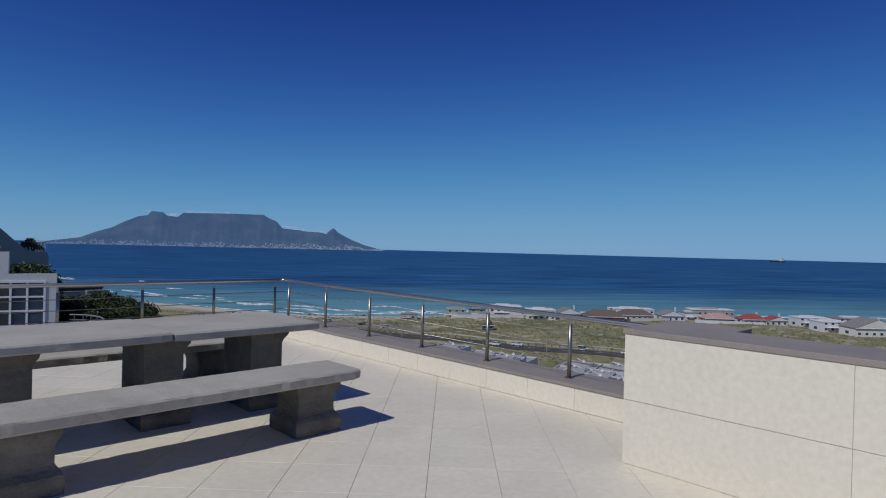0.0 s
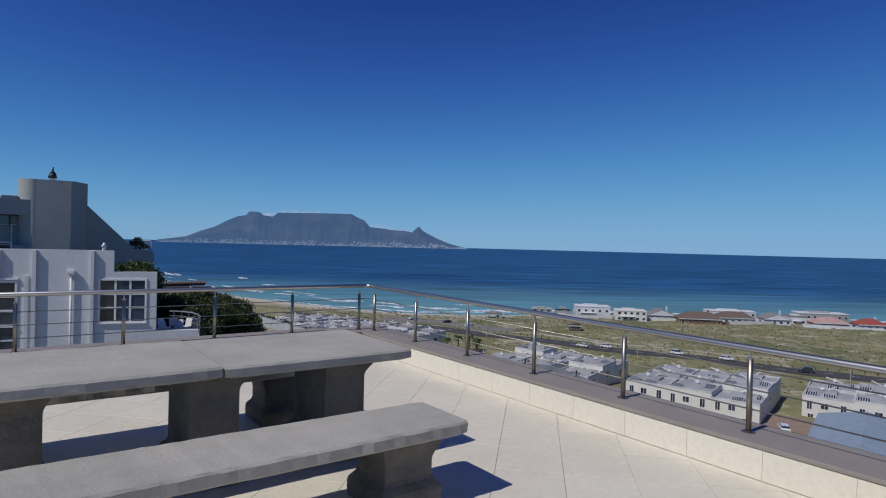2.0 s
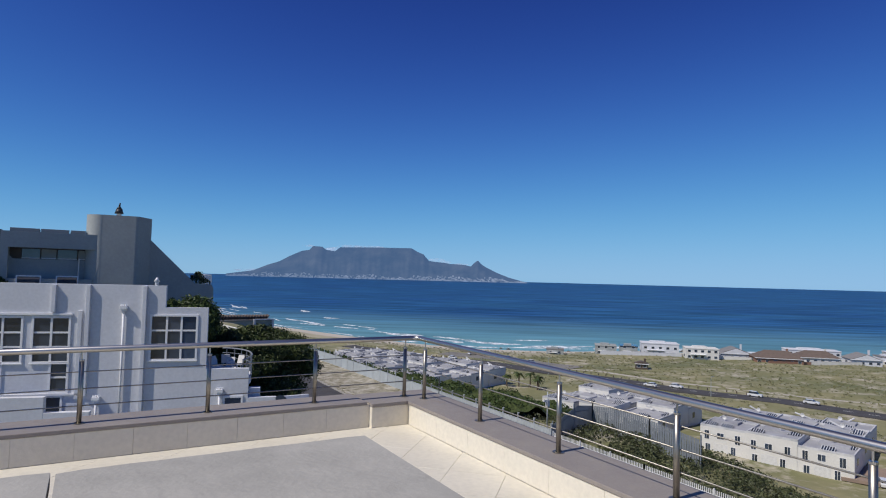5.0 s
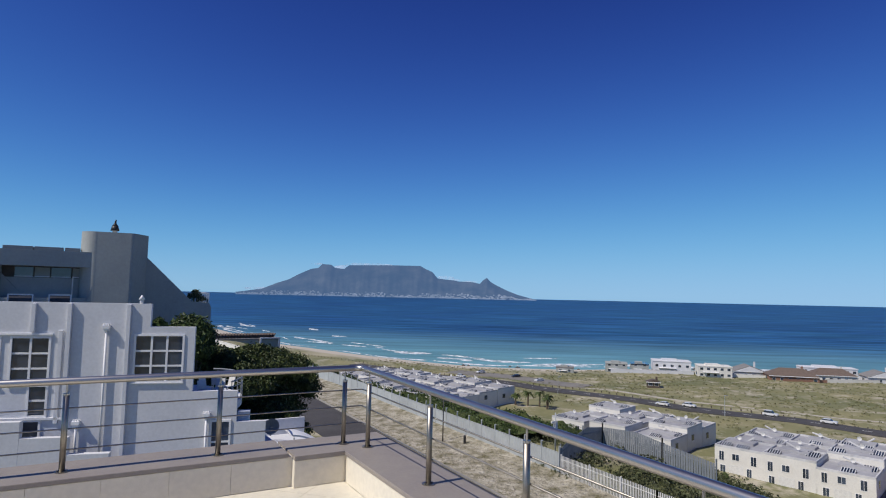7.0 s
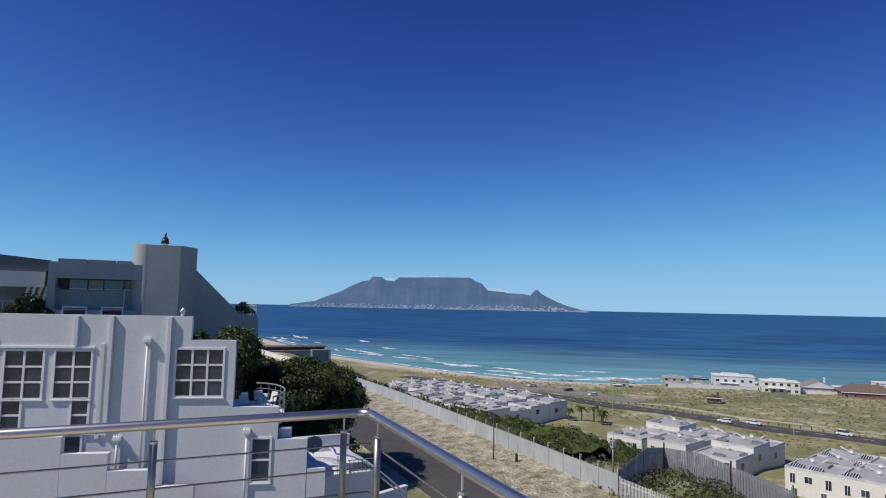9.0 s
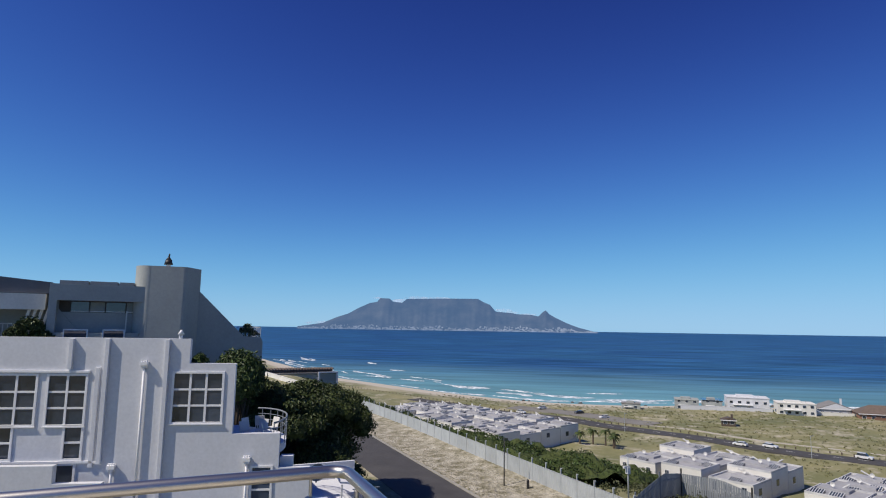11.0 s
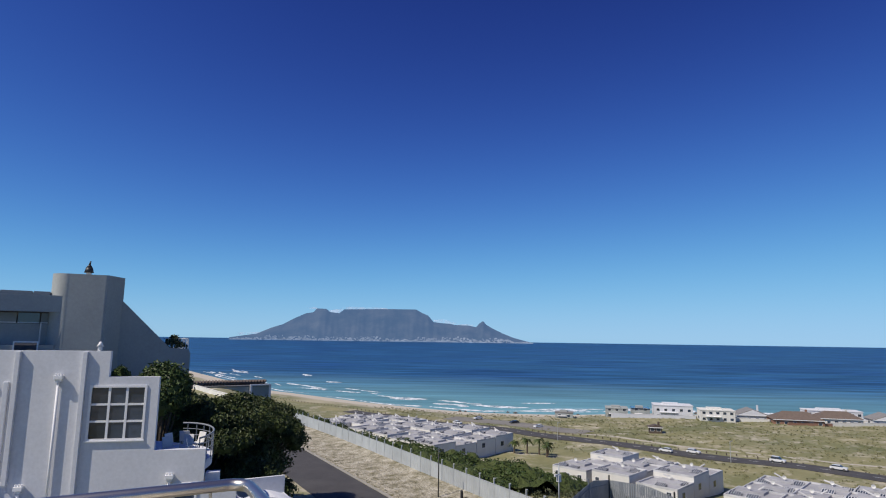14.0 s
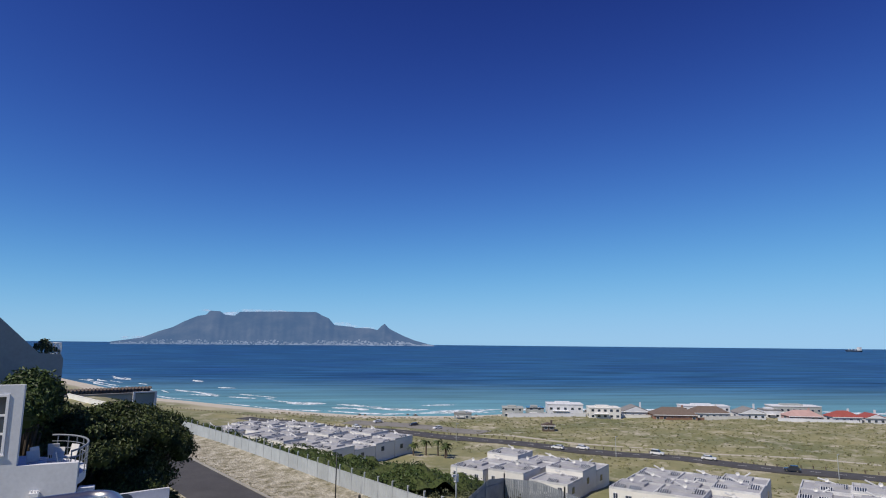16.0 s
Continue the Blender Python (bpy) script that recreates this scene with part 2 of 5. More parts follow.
# ---- geometry helpers ----
class Build:
    """Collects boxes, tubes and prisms of one part and makes one mesh of them."""
    def __init__(self):
        self.v, self.f = [], []

    def add(self, verts, faces):
        k = len(self.v)
        self.v += [tuple(p) for p in verts]
        self.f += [tuple(i + k for i in q) for q in faces]
        return self

    def box(self, x0, x1, y0, y1, z0, z1, m=None):
        p = [(x, y, z) for z in (z0, z1) for y in (y0, y1) for x in (x0, x1)]
        if m is not None:
            p = [m @ Vector(q) for q in p]
        return self.add(p, [(0, 2, 3, 1), (4, 5, 7, 6), (0, 1, 5, 4), (2, 6, 7, 3), (0, 4, 6, 2), (1, 3, 7, 5)])

    def tube(self, p0, p1, r, n=10, r1=None):
        p0, p1 = Vector(p0), Vector(p1)
        q = (p1 - p0).to_track_quat("Z", "Y").to_matrix()
        r1 = r if r1 is None else r1
        ring = [Vector((math.cos(a), math.sin(a), 0)) for a in np.linspace(0, 2 * math.pi, n, endpoint=False)]
        vs = [p0 + q @ (c * r) for c in ring] + [p1 + q @ (c * r1) for c in ring]
        fs = [(i, (i + 1) % n, n + (i + 1) % n, n + i) for i in range(n)]
        return self.add(vs, fs + [tuple(range(n))[::-1], tuple(range(n, 2 * n))])

    def prism_y(self, poly, y0, y1):
        """poly: (x, z) corners, anticlockwise seen from -y; pushed from y0 to y1."""
        n = len(poly)
        vs = [(x, y0, z) for x, z in poly] + [(x, y1, z) for x, z in poly]
        fs = [tuple(range(n)), tuple(range(2 * n - 1, n - 1, -1))] + [(i, n + i, n + (i + 1) % n, (i + 1) % n) for i in range(n)]
        return self.add(vs, fs)

    def prism_z(self, poly, z0, z1):
        """poly: (x, y) corners, anticlockwise from above."""
        n = len(poly)
        vs = [(x, y, z0) for x, y in poly] + [(x, y, z1) for x, y in poly]
        fs = [tuple(range(n))[::-1], tuple(range(n, 2 * n))] + [(i, (i + 1) % n, n + (i + 1) % n, n + i) for i in range(n)]
        return self.add(vs, fs)

    def mesh(self, name, mat, smooth=False, bevel=0.0, segs=2, weld=False):
        me = bpy.data.meshes.new(name)
        me.from_pydata(self.v, [], self.f)
        if bevel or weld:
            bm = bmesh.new()
            bm.from_mesh(me)
            if weld:
                bmesh.ops.remove_doubles(bm, verts=bm.verts[:], dist=0.001)
        if bevel:
            bmesh.ops.bevel(bm, geom=[e for e in bm.edges if len(e.link_faces) == 2 and e.calc_face_angle(0) > 0.5], offset=bevel, segments=segs, affect='EDGES', profile=0.6)
        if bevel or weld:
            bm.to_mesh(me)
            bm.free()
        if smooth:
            me.polygons.foreach_set("use_smooth", [True] * len(me.polygons))
        me.materials.append(mat)
        return me

    def part(self, name, mat, parent=None, label="", smooth=False, bevel=0.0, segs=2, weld=False):
        ob = new(name, self.mesh(name, mat, smooth, bevel, segs, weld))
        ob.parent = parent
        return tagged(ob, label)


def thing(name, loc, label, category, group="", rz=0.0, kind=""):
    ob = new(name)
    ob.matrix_basis = pose(*loc, 0, 0, rz)
    return tagged(ob, label, category, group, kind)


def structure(ob, label, category):
    return tagged(ob, label, category, "", "structure")


def rough_slab(b, x0, x1, y0, y1, z0, z1, step, wob, seed):
    """A slab whose edges wander a little, as cast and chipped concrete does."""
    rnd = random.Random(seed)
    nx = max(2, int((x1 - x0) / step))
    xs = np.linspace(x0, x1, nx + 1)
    rows = []
    c = min(0.014, (z1 - z0) * 0.25)
    for i, x in enumerate(xs):
        j = lambda k=1.0: rnd.uniform(-wob, wob) * k
        e = 0.012 if i in (0, nx) else 0.0
        rows.append([(x, y0 + e + j(), z0 + c), (x, y0 + c + e + j(.5), z0 + e * .5), (x, y1 - c - e + j(.5), z0 + e * .5), (x, y1 - e + j(), z0 + c),
                     (x, y1 - e + j(), z1 - c), (x, y1 - c - e + j(.5), z1 + j(.25)), (x, y0 + c + e + j(.5), z1 + j(.25)), (x, y0 + e + j(), z1 - c)])
    vs = [p for r in rows for p in r]
    fs = [tuple(range(8)), tuple(range(nx * 8 + 7, nx * 8 - 1, -1))]
    for i in range(nx):
        for k in range(8):
            a, d = i * 8 + k, i * 8 + (k + 1) % 8
            fs.append((a, a + 8, d + 8, d))
    b.add(vs, fs)


def leaf_cloud(blobs, count, size, seed, floor=None, flat=0.0):
    """Small bent leaf clumps on the shells of many ellipsoids: blobs are (x, y, z, rx, ry, rz)."""
    rng = np.random.default_rng(seed)
    bl = np.array(blobs, float)
    area = (bl[:, 3] * bl[:, 5] + bl[:, 4] * bl[:, 5] + bl[:, 3] * bl[:, 4])
    pick = rng.choice(len(bl), count, p=area / area.sum())
    d = rng.normal(size=(count, 3))
    d /= np.linalg.norm(d, axis=1)[:, None]
    d[:, 2] = np.where(rng.random(count) < 0.75, np.abs(d[:, 2]), d[:, 2])
    rad = rng.uniform(0.74, 1.0, count) + 0.3 * rng.random(count) ** 3
    p = bl[pick, :3] + d * bl[pick, 3:] * rad[:, None]
    n = d + rng.normal(scale=0.55, size=(count, 3))
    n /= np.linalg.norm(n, axis=1)[:, None]
    u = np.cross(n, rng.normal(size=(count, 3)))
    u /= np.linalg.norm(u, axis=1)[:, None]
    w = np.cross(n, u)
    s = size * rng.uniform(0.55, 1.3, count)[:, None]
    tip = n * s * 0.35
    q = np.stack([p - u * s, p - w * s * 0.55 + tip, p + u * s, p + w * s * 0.55 + tip], 1).reshape(-1, 3)
    if floor is not None:
        q[:, 2] = np.maximum(q[:, 2], floor)
    i = np.arange(count) * 4
    f = np.concatenate([np.stack([i, i + 1, i + 2], 1), np.stack([i, i + 2, i + 3], 1)])
    b = Build()
    b.v, b.f = [tuple(a) for a in q.tolist()], [tuple(a) for a in f.tolist()]
    return b


def grid_mesh(name, xs, ys, zf, mat, smooth=True):
    X, Y = np.meshgrid(xs, ys)
    Z = zf(X, Y)
    v = np.stack([X, Y, Z], -1).reshape(-1, 3)
    ny, nx = X.shape
    i = (np.arange(ny - 1)[:, None] * nx + np.arange(nx - 1)[None]).reshape(-1)
    f = np.stack([i, i + 1, i + nx + 1, i + nx], 1)
    b = Build()
    b.v, b.f = v.tolist(), [tuple(q) for q in f.tolist()]
    return b.part(name, mat, smooth=smooth)


# ---- lie of the land ----
SEA = -43.0


COAST_V = np.linspace(-500, 200, 141)
COAST_S = np.interp(COAST_V, [-500, -241, -190, -134, -92, -61, -24, 8, 30, 60, 200], [672, 438, 411, 380, 364, 355, 359, 368, 386, 391, 396])
COAST_S[3:-3] = np.convolve(COAST_S, np.ones(7) / 7, "valid")


def coast(v):
    return np.interp(v, COAST_V, COAST_S) - 2.9 * np.maximum(-500 - v, 0)


def shore_distance(x, y):
    """Metres inland from the waterline; negative out at sea."""
    return coast(0.73 * x - 0.68 * y) - (0.68 * x + 0.73 * y)


def hill(x, y):
    x = x + 11 * np.clip((y - 62) / 40, 0, 1) * np.clip((x - 34) / 8, 0, 1)
    base = np.interp(x, [-60, 35.5, 48, 58, 84, 105, 140], [-15, -15, -16.6, -21, -33.0, -35, -37.5])
    base = base - np.maximum(x - 140, 0) * 0.1
    base = base - 16 * np.clip((y - 194) / 45, 0, 1)
    base = np.minimum(base, SEA + shore_distance(x, y) * 0.3)
    lift = np.clip((56 - y) / 16, 0, 1.2) * 1.6 * np.clip((y - 20) / 16, 0, 1)
    return base + lift * np.interp(x, [34.6, 40, 60, 90], [0, 1, 1, 0])


def ground_z(x, y):
    d = shore_distance(x, y)
    low = np.interp(d, [-300, -60, 0, 14, 40, 124, 260, 700], [-60, -47, -43.1, -42.0, -39.3, -36.6, -34.8, -34])
    return np.maximum(hill(x, y), low)


def on_ground(x, y):
    return float(ground_z(np.array(float(x)), np.array(float(y))))


def terrain(x, y):
    z = ground_z(x, y)
    d = shore_distance(x, y)
    bump = 0.7 * np.sin(x * 0.11 + 1.3) * np.sin(y * 0.083) + 0.4 * np.sin(x * 0.31 + y * 0.21)
    return z + bump * np.clip((d - 25) / 60, 0, 0.6) * np.clip((x - 60) / 60, 0, 1)


xs = np.unique(np.concatenate([np.linspace(-900, -60, 12), np.linspace(-60, 60, 41), np.linspace(60, 700, 129), np.linspace(700, 1500, 9)]))
ys = np.unique(np.concatenate([np.linspace(-900, -60, 12), np.linspace(-60, 620, 137), np.linspace(620, 1500, 12)]))
ground = structure(grid_mesh("ground", xs, ys, terrain, M["ground"]), "sandy coastal slope with dry grass and scrub", "ground")


def water_material():
    m = material("sea_water", (0.014, 0.060, 0.165), 0.45, vary=(0.022, 0.092, 0.195), scale=0.006, fine=0.05, spec=0.06)
    nt = m.node_tree
    N, L = nt.nodes, nt.links
    b = N["Principled BSDF"]
    hs = [n for n in N if n.type == 'HUE_SAT'][0]
    g = N.new("ShaderNodeNewGeometry")
    # shallows: pale turquoise over the sand near the waterline
    dot = N.new("ShaderNodeVectorMath")
    dot.operation = 'DOT_PRODUCT'
    dot.inputs[1].default_value = (0.68, 0.73, 0)
    L.new(g.outputs["Position"], dot.inputs[0])
    nz = N.new("ShaderNodeTexNoise")
    nz.inputs["Scale"].default_value = 0.012
    nz.inputs["Detail"].default_value = 5
    L.new(g.outputs["Position"], nz.inputs["Vector"])
    ma = N.new("ShaderNodeMath")
    ma.operation = 'MULTIPLY_ADD'
    ma.inputs[1].default_value = 110
    L.new(nz.outputs["Fac"], ma.inputs[0])
    L.new(dot.outputs["Value"], ma.inputs[2])
    r = N.new("ShaderNodeMapRange")
    r.interpolation_type = 'SMOOTHSTEP'
    r.inputs["From Min"].default_value, r.inputs["From Max"].default_value = 400, 770
    r.inputs["To Min"].default_value, r.inputs["To Max"].default_value = 1, 0
    L.new(ma.outputs[0], r.inputs["Value"])
    mix = N.new("ShaderNodeMix")
    mix.data_type = 'RGBA'
    L.new(r.outputs["Result"], mix.inputs[0])
    L.new(hs.outputs["Color"], mix.inputs[6])
    mix.inputs[7].default_value = (0.13, 0.29, 0.33, 1)
    hs2 = N.new("ShaderNodeHueSaturation")
    L.new(mix.outputs[2], hs2.inputs["Color"])
    L.new(hs2.outputs["Color"], b.inputs["Base Color"])
    # swell lines along the shore and chop
    mp = N.new("ShaderNodeMapping")
    mp.vector_type = 'TEXTURE'
    mp.inputs["Rotation"].default_value = (0, 0, radians(-32))
    mp.inputs["Scale"].default_value = (130.0, 15.0, 20.0)
    L.new(g.outputs["Position"], mp.inputs["Vector"])
    sw = N.new("ShaderNodeTexNoise")
    sw.inputs["Scale"].default_value = 1.0
    sw.inputs["Detail"].default_value = 6
    L.new(mp.outputs["Vector"], sw.inputs["Vector"])
    bp = N.new("ShaderNodeBump")
    bp.inputs["Strength"].default_value = 0.3
    bp.inputs["Distance"].default_value = 3.0
    L.new(sw.outputs["Fac"], bp.inputs["Height"])
    L.new(bp.outputs["Normal"], b.inputs["Normal"])
    r4 = N.new("ShaderNodeMapRange")
    r4.inputs["From Min"].default_value, r4.inputs["From Max"].default_value = 0.3, 0.7
    r4.inputs["To Min"].default_value, r4.inputs["To Max"].default_value = 0.55, 1.5
    L.new(sw.outputs["Fac"], r4.inputs["Value"])
    L.new(r4.outputs["Result"], hs.inputs["Value"])
    r5 = N.new("ShaderNodeMapRange")
    r5.inputs["From Min"].default_value, r5.inputs["From Max"].default_value = 0.3, 0.7
    r5.inputs["To Min"].default_value, r5.inputs["To Max"].default_value = 0.78, 1.22
    L.new(sw.outputs["Fac"], r5.inputs["Value"])
    L.new(r5.outputs["Result"], hs2.inputs["Value"])
    return m


sea = Build()
ang = np.linspace(0, 2 * math.pi, 97)[:-1]
sea.add([(6800 * math.cos(a), 6800 * math.sin(a), SEA) for a in ang], [tuple(range(96))])
structure(sea.part("water", water_material()), "deep blue sea with swell turning turquoise inshore", "sea")


# ---- terrace ----
TOP, RAIL, FZ = 0.20, 0.915, -0.065
b = Build()
b.box(-12.0, 0.25, -18.0, 0.25, -0.45, FZ - 0.012)
floor = structure(b.part("floor", M["grout"]), "sunlit terrace floor of large cream tiles", "floor")

b = Build()
b.box(-12.0, 0.26, -18.0, 0.26, -15.6, -0.45)
structure(b.part("wall_south", M["render_white"]), "white rendered outer wall under the terrace", "wall")

right_wall = structure(Build().box(-0.22, 0.28, -18.0, 0.28, -0.45, TOP - 0.035).part("parapet_wall_right", M["clad"]), "low cream-tiled terrace parapet with grey coping", "parapet")
left_wall = structure(Build().box(-12.0, -0.22, -0.18, 0.28, -0.45, TOP - 0.015).part("parapet_wall_left", M["clad"]), "low cream-tiled terrace parapet with grey coping", "parapet")
Build().box(-0.238, 0.31, -18.0, 0.31, TOP - 0.035, TOP).part("coping", M["coping"], right_wall, "grey-brown coping", bevel=0.006)
Build().box(-12.0, -0.72, -0.20, 0.31, TOP - 0.015, TOP + 0.02).part("coping", M["coping"], left_wall, "grey-brown coping", bevel=0.006)
Build().box(-0.685, -0.22, -0.24, -0.18, FZ - 0.01, TOP - 0.035).part("corner_pier", M["clad"], left_wall)
Build().box(-0.685, -0.24, -0.26, 0.31, TOP - 0.035, TOP + 0.004).part("coping", M["coping"], left_wall, "grey-brown coping", bevel=0.004)

# raised wall beside the terrace
block = structure(Build().box(-1.20, -0.68, -14.0, -7.39, FZ - 0.01, 0.935).part("wall_east", M["clad"]), "chest-high cream tiled wall with grey coping", "wall")
Build().box(-0.68, -0.335, -7.98, -7.39, FZ - 0.01, 0.935).part("return", M["clad"], block)
Build().box(-1.215, -0.64, -14.0, -7.375, 0.935, 0.978).part("coping", M["coping"], block, "grey-brown coping", bevel=0.005)
Build().box(-0.64, -0.30, -8.01, -7.375, 0.935, 0.978).part("coping", M["coping"], block, "grey-brown coping", bevel=0.005)

# low closing walls out of view
structure(Build().box(-12.3, -12.0, -18.0, 0.28, -0.45, 0.9).part("wall_west", M["clad"]), "cream tiled terrace wall", "wall")
structure(Build().box(-12.3, 0.28, -18.3, -18.0, -0.45, 2.6).part("wall_back", M["render_white"]), "white rendered house wall behind the terrace", "wall")


# ---- railing ----
railing = thing("railing", (0, 0, TOP), "brushed stainless steel railing with thin rods on the parapet", "railing")


def bent_tube(points, r, n=14):
    b = Build()
    pts = [Vector(p) for p in points]
    rings = []
    for i, p in enumerate(pts):
        d = (pts[min(i + 1, len(pts) - 1)] - pts[max(i - 1, 0)]).normalized()
        side = d.cross(Vector((0, 0, 1))).normalized()
        up = side.cross(d)
        rings.append([p + side * (math.cos(a) * r) + up * (math.sin(a) * r) for a in np.linspace(0, 2 * math.pi, n, endpoint=False)])
    b.add([p for q in rings for p in q], [(i * n + k, i * n + (k + 1) % n, (i + 1) * n + (k + 1) % n, (i + 1) * n + k) for i in range(len(pts) - 1) for k in range(n)] + [tuple(range(n))[::-1], tuple(range((len(pts) - 1) * n, len(pts) * n))])
    return b


H = RAIL - TOP
R = 0.09
bend = [(-11.9, 0, H), (-R, 0, H)] + [(-R + R * math.sin(a), -R + R * math.cos(a), H) for a in np.linspace(0.15, math.pi / 2 - 0.15, 9)] + [(0, -R, H), (0, -7.86, H)] + [(-R + R * math.cos(a), -7.86 - R * math.sin(a), H) for a in np.linspace(0.2, math.pi / 2 - 0.2, 6)] + [(-R, -7.95, H), (-0.78, -7.95, H)]
bent_tube([(x, y, z - 0.022 + 0.0065 * min(y, 0)) for x, y, z in bend], 0.028).part("handrail", M["steel"], railing, "polished round handrail", smooth=True)
for z in (0.175, 0.33, 0.485):
    bent_tube([(-11.9, 0.028, z), (-0.04, 0.028, z), (0.02, 0.02, z), (0.028, -0.04, z), (0.028, -7.4, z)], 0.006, 6).part("rod", M["steel_dark"], railing, smooth=True)
post = Build()
post.tube((0, 0, 0), (0, 0, 0.575), 0.0215, 14)
flange = Build()
flange.tube((0, 0, 0.0), (0, 0, 0.006), 0.05, 16)
flange.tube((0.03, 0.0, 0.006), (0.03, 0, 0.014), 0.008, 6).tube((-0.03, 0.0, 0.006), (-0.03, 0, 0.014), 0.008, 6)
pin = Build()
pin.tube((0, 0, 0.575), (0, 0, H - 0.05), 0.007, 8)
pin.tube((0, 0, 0.568), (0, 0, 0.582), 0.0235, 14)
pm, fm, nm = post.mesh("post", M["steel_dark"], True), flange.mesh("base_plate", M["steel_dark"]), pin.mesh("pin", M["steel"])
spots = [(0, -0.205 - 1.177 * i) for i in range(7)] + [(-0.16 - 1.11 * i, 0) for i in range(11)]
for x, y in spots:
    p = new("post", pm)
    p.parent = railing
    p.location = (x, y, 0.02 if x < -0.7 else 0.004 if x < 0 else 0)
    for nme, me in (("base_plate", fm), ("pin", nm)):
        q = new(nme, me)
        q.parent = p


# ---- concrete table and benches ----
def pedestal(name, parent, x, y, w, d, h, seed, mat):
    """A cast leg: splayed foot, straight shaft, flared head."""
    b = Build()
    fw, fd = w * 0.5, d * 0.5
    prof = [(1.0, 1.10, 0.0), (1.0, 1.12, 0.05), (1.0, 1.12, 0.10), (0.97, 1.10, 0.125), (0.90, 1.02, 0.145), (0.82, 0.93, 0.165), (0.78, 0.88, 0.19), (0.78, 0.88, h - 0.15), (0.81, 0.90, h - 0.12), (0.88, 0.97, h - 0.085), (0.95, 1.05, h - 0.055), (0.98, 1.07, h - 0.03), (0.98, 1.07, h)]
    rings = [[(x + sx * fw * k1, y + sy * fd * k2, z) for sx, sy in ((-1, -1), (1, -1), (1, 1), (-1, 1))] for k2, k1, z in prof]
    n = len(rings)
    b.add([p for r in rings for p in r], [tuple(range(4))[::-1], tuple(range(4 * n - 4, 4 * n))] + [(i * 4 + k, i * 4 + (k + 1) % 4, i * 4 + 4 + (k + 1) % 4, i * 4 + 4 + k) for i in range(n - 1) for k in range(4)])
    return b.part(name, mat, parent, bevel=0.008)


table = thing("table", (-3.56, -3.98, FZ), "long weathered concrete table with two slab tops", "table")
for x0, x1, s in ((0.010, 1.43, 3), (-1.53, -0.010, 4)):
    b = Build()
    rough_slab(b, x0, x1, -0.55, 0.62, 0.775 + 0.006 * (s - 4), 0.85 + 0.006 * (s - 4), 0.09, 0.004, s)
    b.part("tabletop", M["concrete"], table, "grey concrete slab")
for x in (-1.12, 0.02, 1.0):
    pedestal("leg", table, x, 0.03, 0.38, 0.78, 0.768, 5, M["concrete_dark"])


def bench(x, y, label):
    ob = thing("bench", (x, y, FZ), label, "bench", "benches at the table")
    b = Build()
    rough_slab(b, -1.5, 1.42, -0.285, 0.285, 0.435, 0.52, 0.07, 0.007, 9 + int(y * 7))
    b.part("seat", M["concrete"], ob, "worn grey concrete slab")
    for lx in (-1.08, 1.03):
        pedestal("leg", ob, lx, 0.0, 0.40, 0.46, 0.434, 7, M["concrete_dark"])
    return ob


bench(-3.66, -5.105, "weathered concrete bench with chipped edges before the table")
bench(-3.66, -3.02, "weathered concrete bench between table and parapet")


# ---- white house next door ----
def window_unit(parent, x0, x1, z0, z1, cols, rows, y, skip=()):
    """A recessed window: reveal frame proud of the wall, bars, and one pane a light."""
    win = Build()
    t = 0.1
    for a, c, d, e in ((x0 - t, x1 + t, z1, z1 + t), (x0 - t, x1 + t, z0 - t, z0), (x0 - t, x0, z0, z1), (x1, x1 + t, z0, z1)):
        win.box(a, c, y - 0.05, y + 0.12, d, e)
    w = win.part("window", M["render_trim"], parent, "white-framed window with small panes")
    sill = Build().box(x0 - t - 0.04, x1 + t + 0.04, y - 0.09, y - 0.05, z0 - t - 0.03, z0 - t + 0.02)
    sill.part("sill", M["render_trim"], w)
    bars = Build()
    cw, rh = (x1 - x0) / cols, (z1 - z0) / rows
    for i in range(1, cols):
        bars.box(x0 + cw * i - 0.05, x0 + cw * i + 0.05, y - 0.01, y + 0.06, z0, z1)
    for i in range(1, rows):
        bars.box(x0, x1, y - 0.004, y + 0.055, z0 + rh * i - 0.045, z0 + rh * i + 0.045)
    bars.part("glazing_grid", M["render_trim"], w)
    for i in range(cols):
        for k in range(rows):
            Build().box(x0 + cw * i, x0 + cw * (i + 1), y + 0.03, y + 0.04, z0 + rh * k, z0 + rh * (k + 1)).part("pane", M["glass"], w)
    return w


YW = 28.35
GZ = -15.2
white = thing("house", (0, YW, GZ), "white rendered house with stepped roofline and paned windows", "house", rz=-16)


def wz(z):
    return z - GZ


# front wall in strips round the window openings
holes = [(-0.55, 1.62, -3.16, -0.93), (-6.00, -4.44, -3.24, -1.06), (-5.14, -4.44, -4.74, -3.24), (-8.18, -6.56, -3.24, -1.06), (-8.18, -7.40, -4.74, -3.24),
         (-5.55, -4.66, -5.86, -5.05), (3.22, 4.05, -7.3, -5.28)]


def inside(x, z):
    if x < 0.07:
        top = 0.69
    elif x < 2.2:
        top = -0.46
    elif x < 4.4:
        top = -3.72
    else:
        top = -5.3
    return z < top and not any(a < x < c and d < z < e for a, c, d, e in holes)


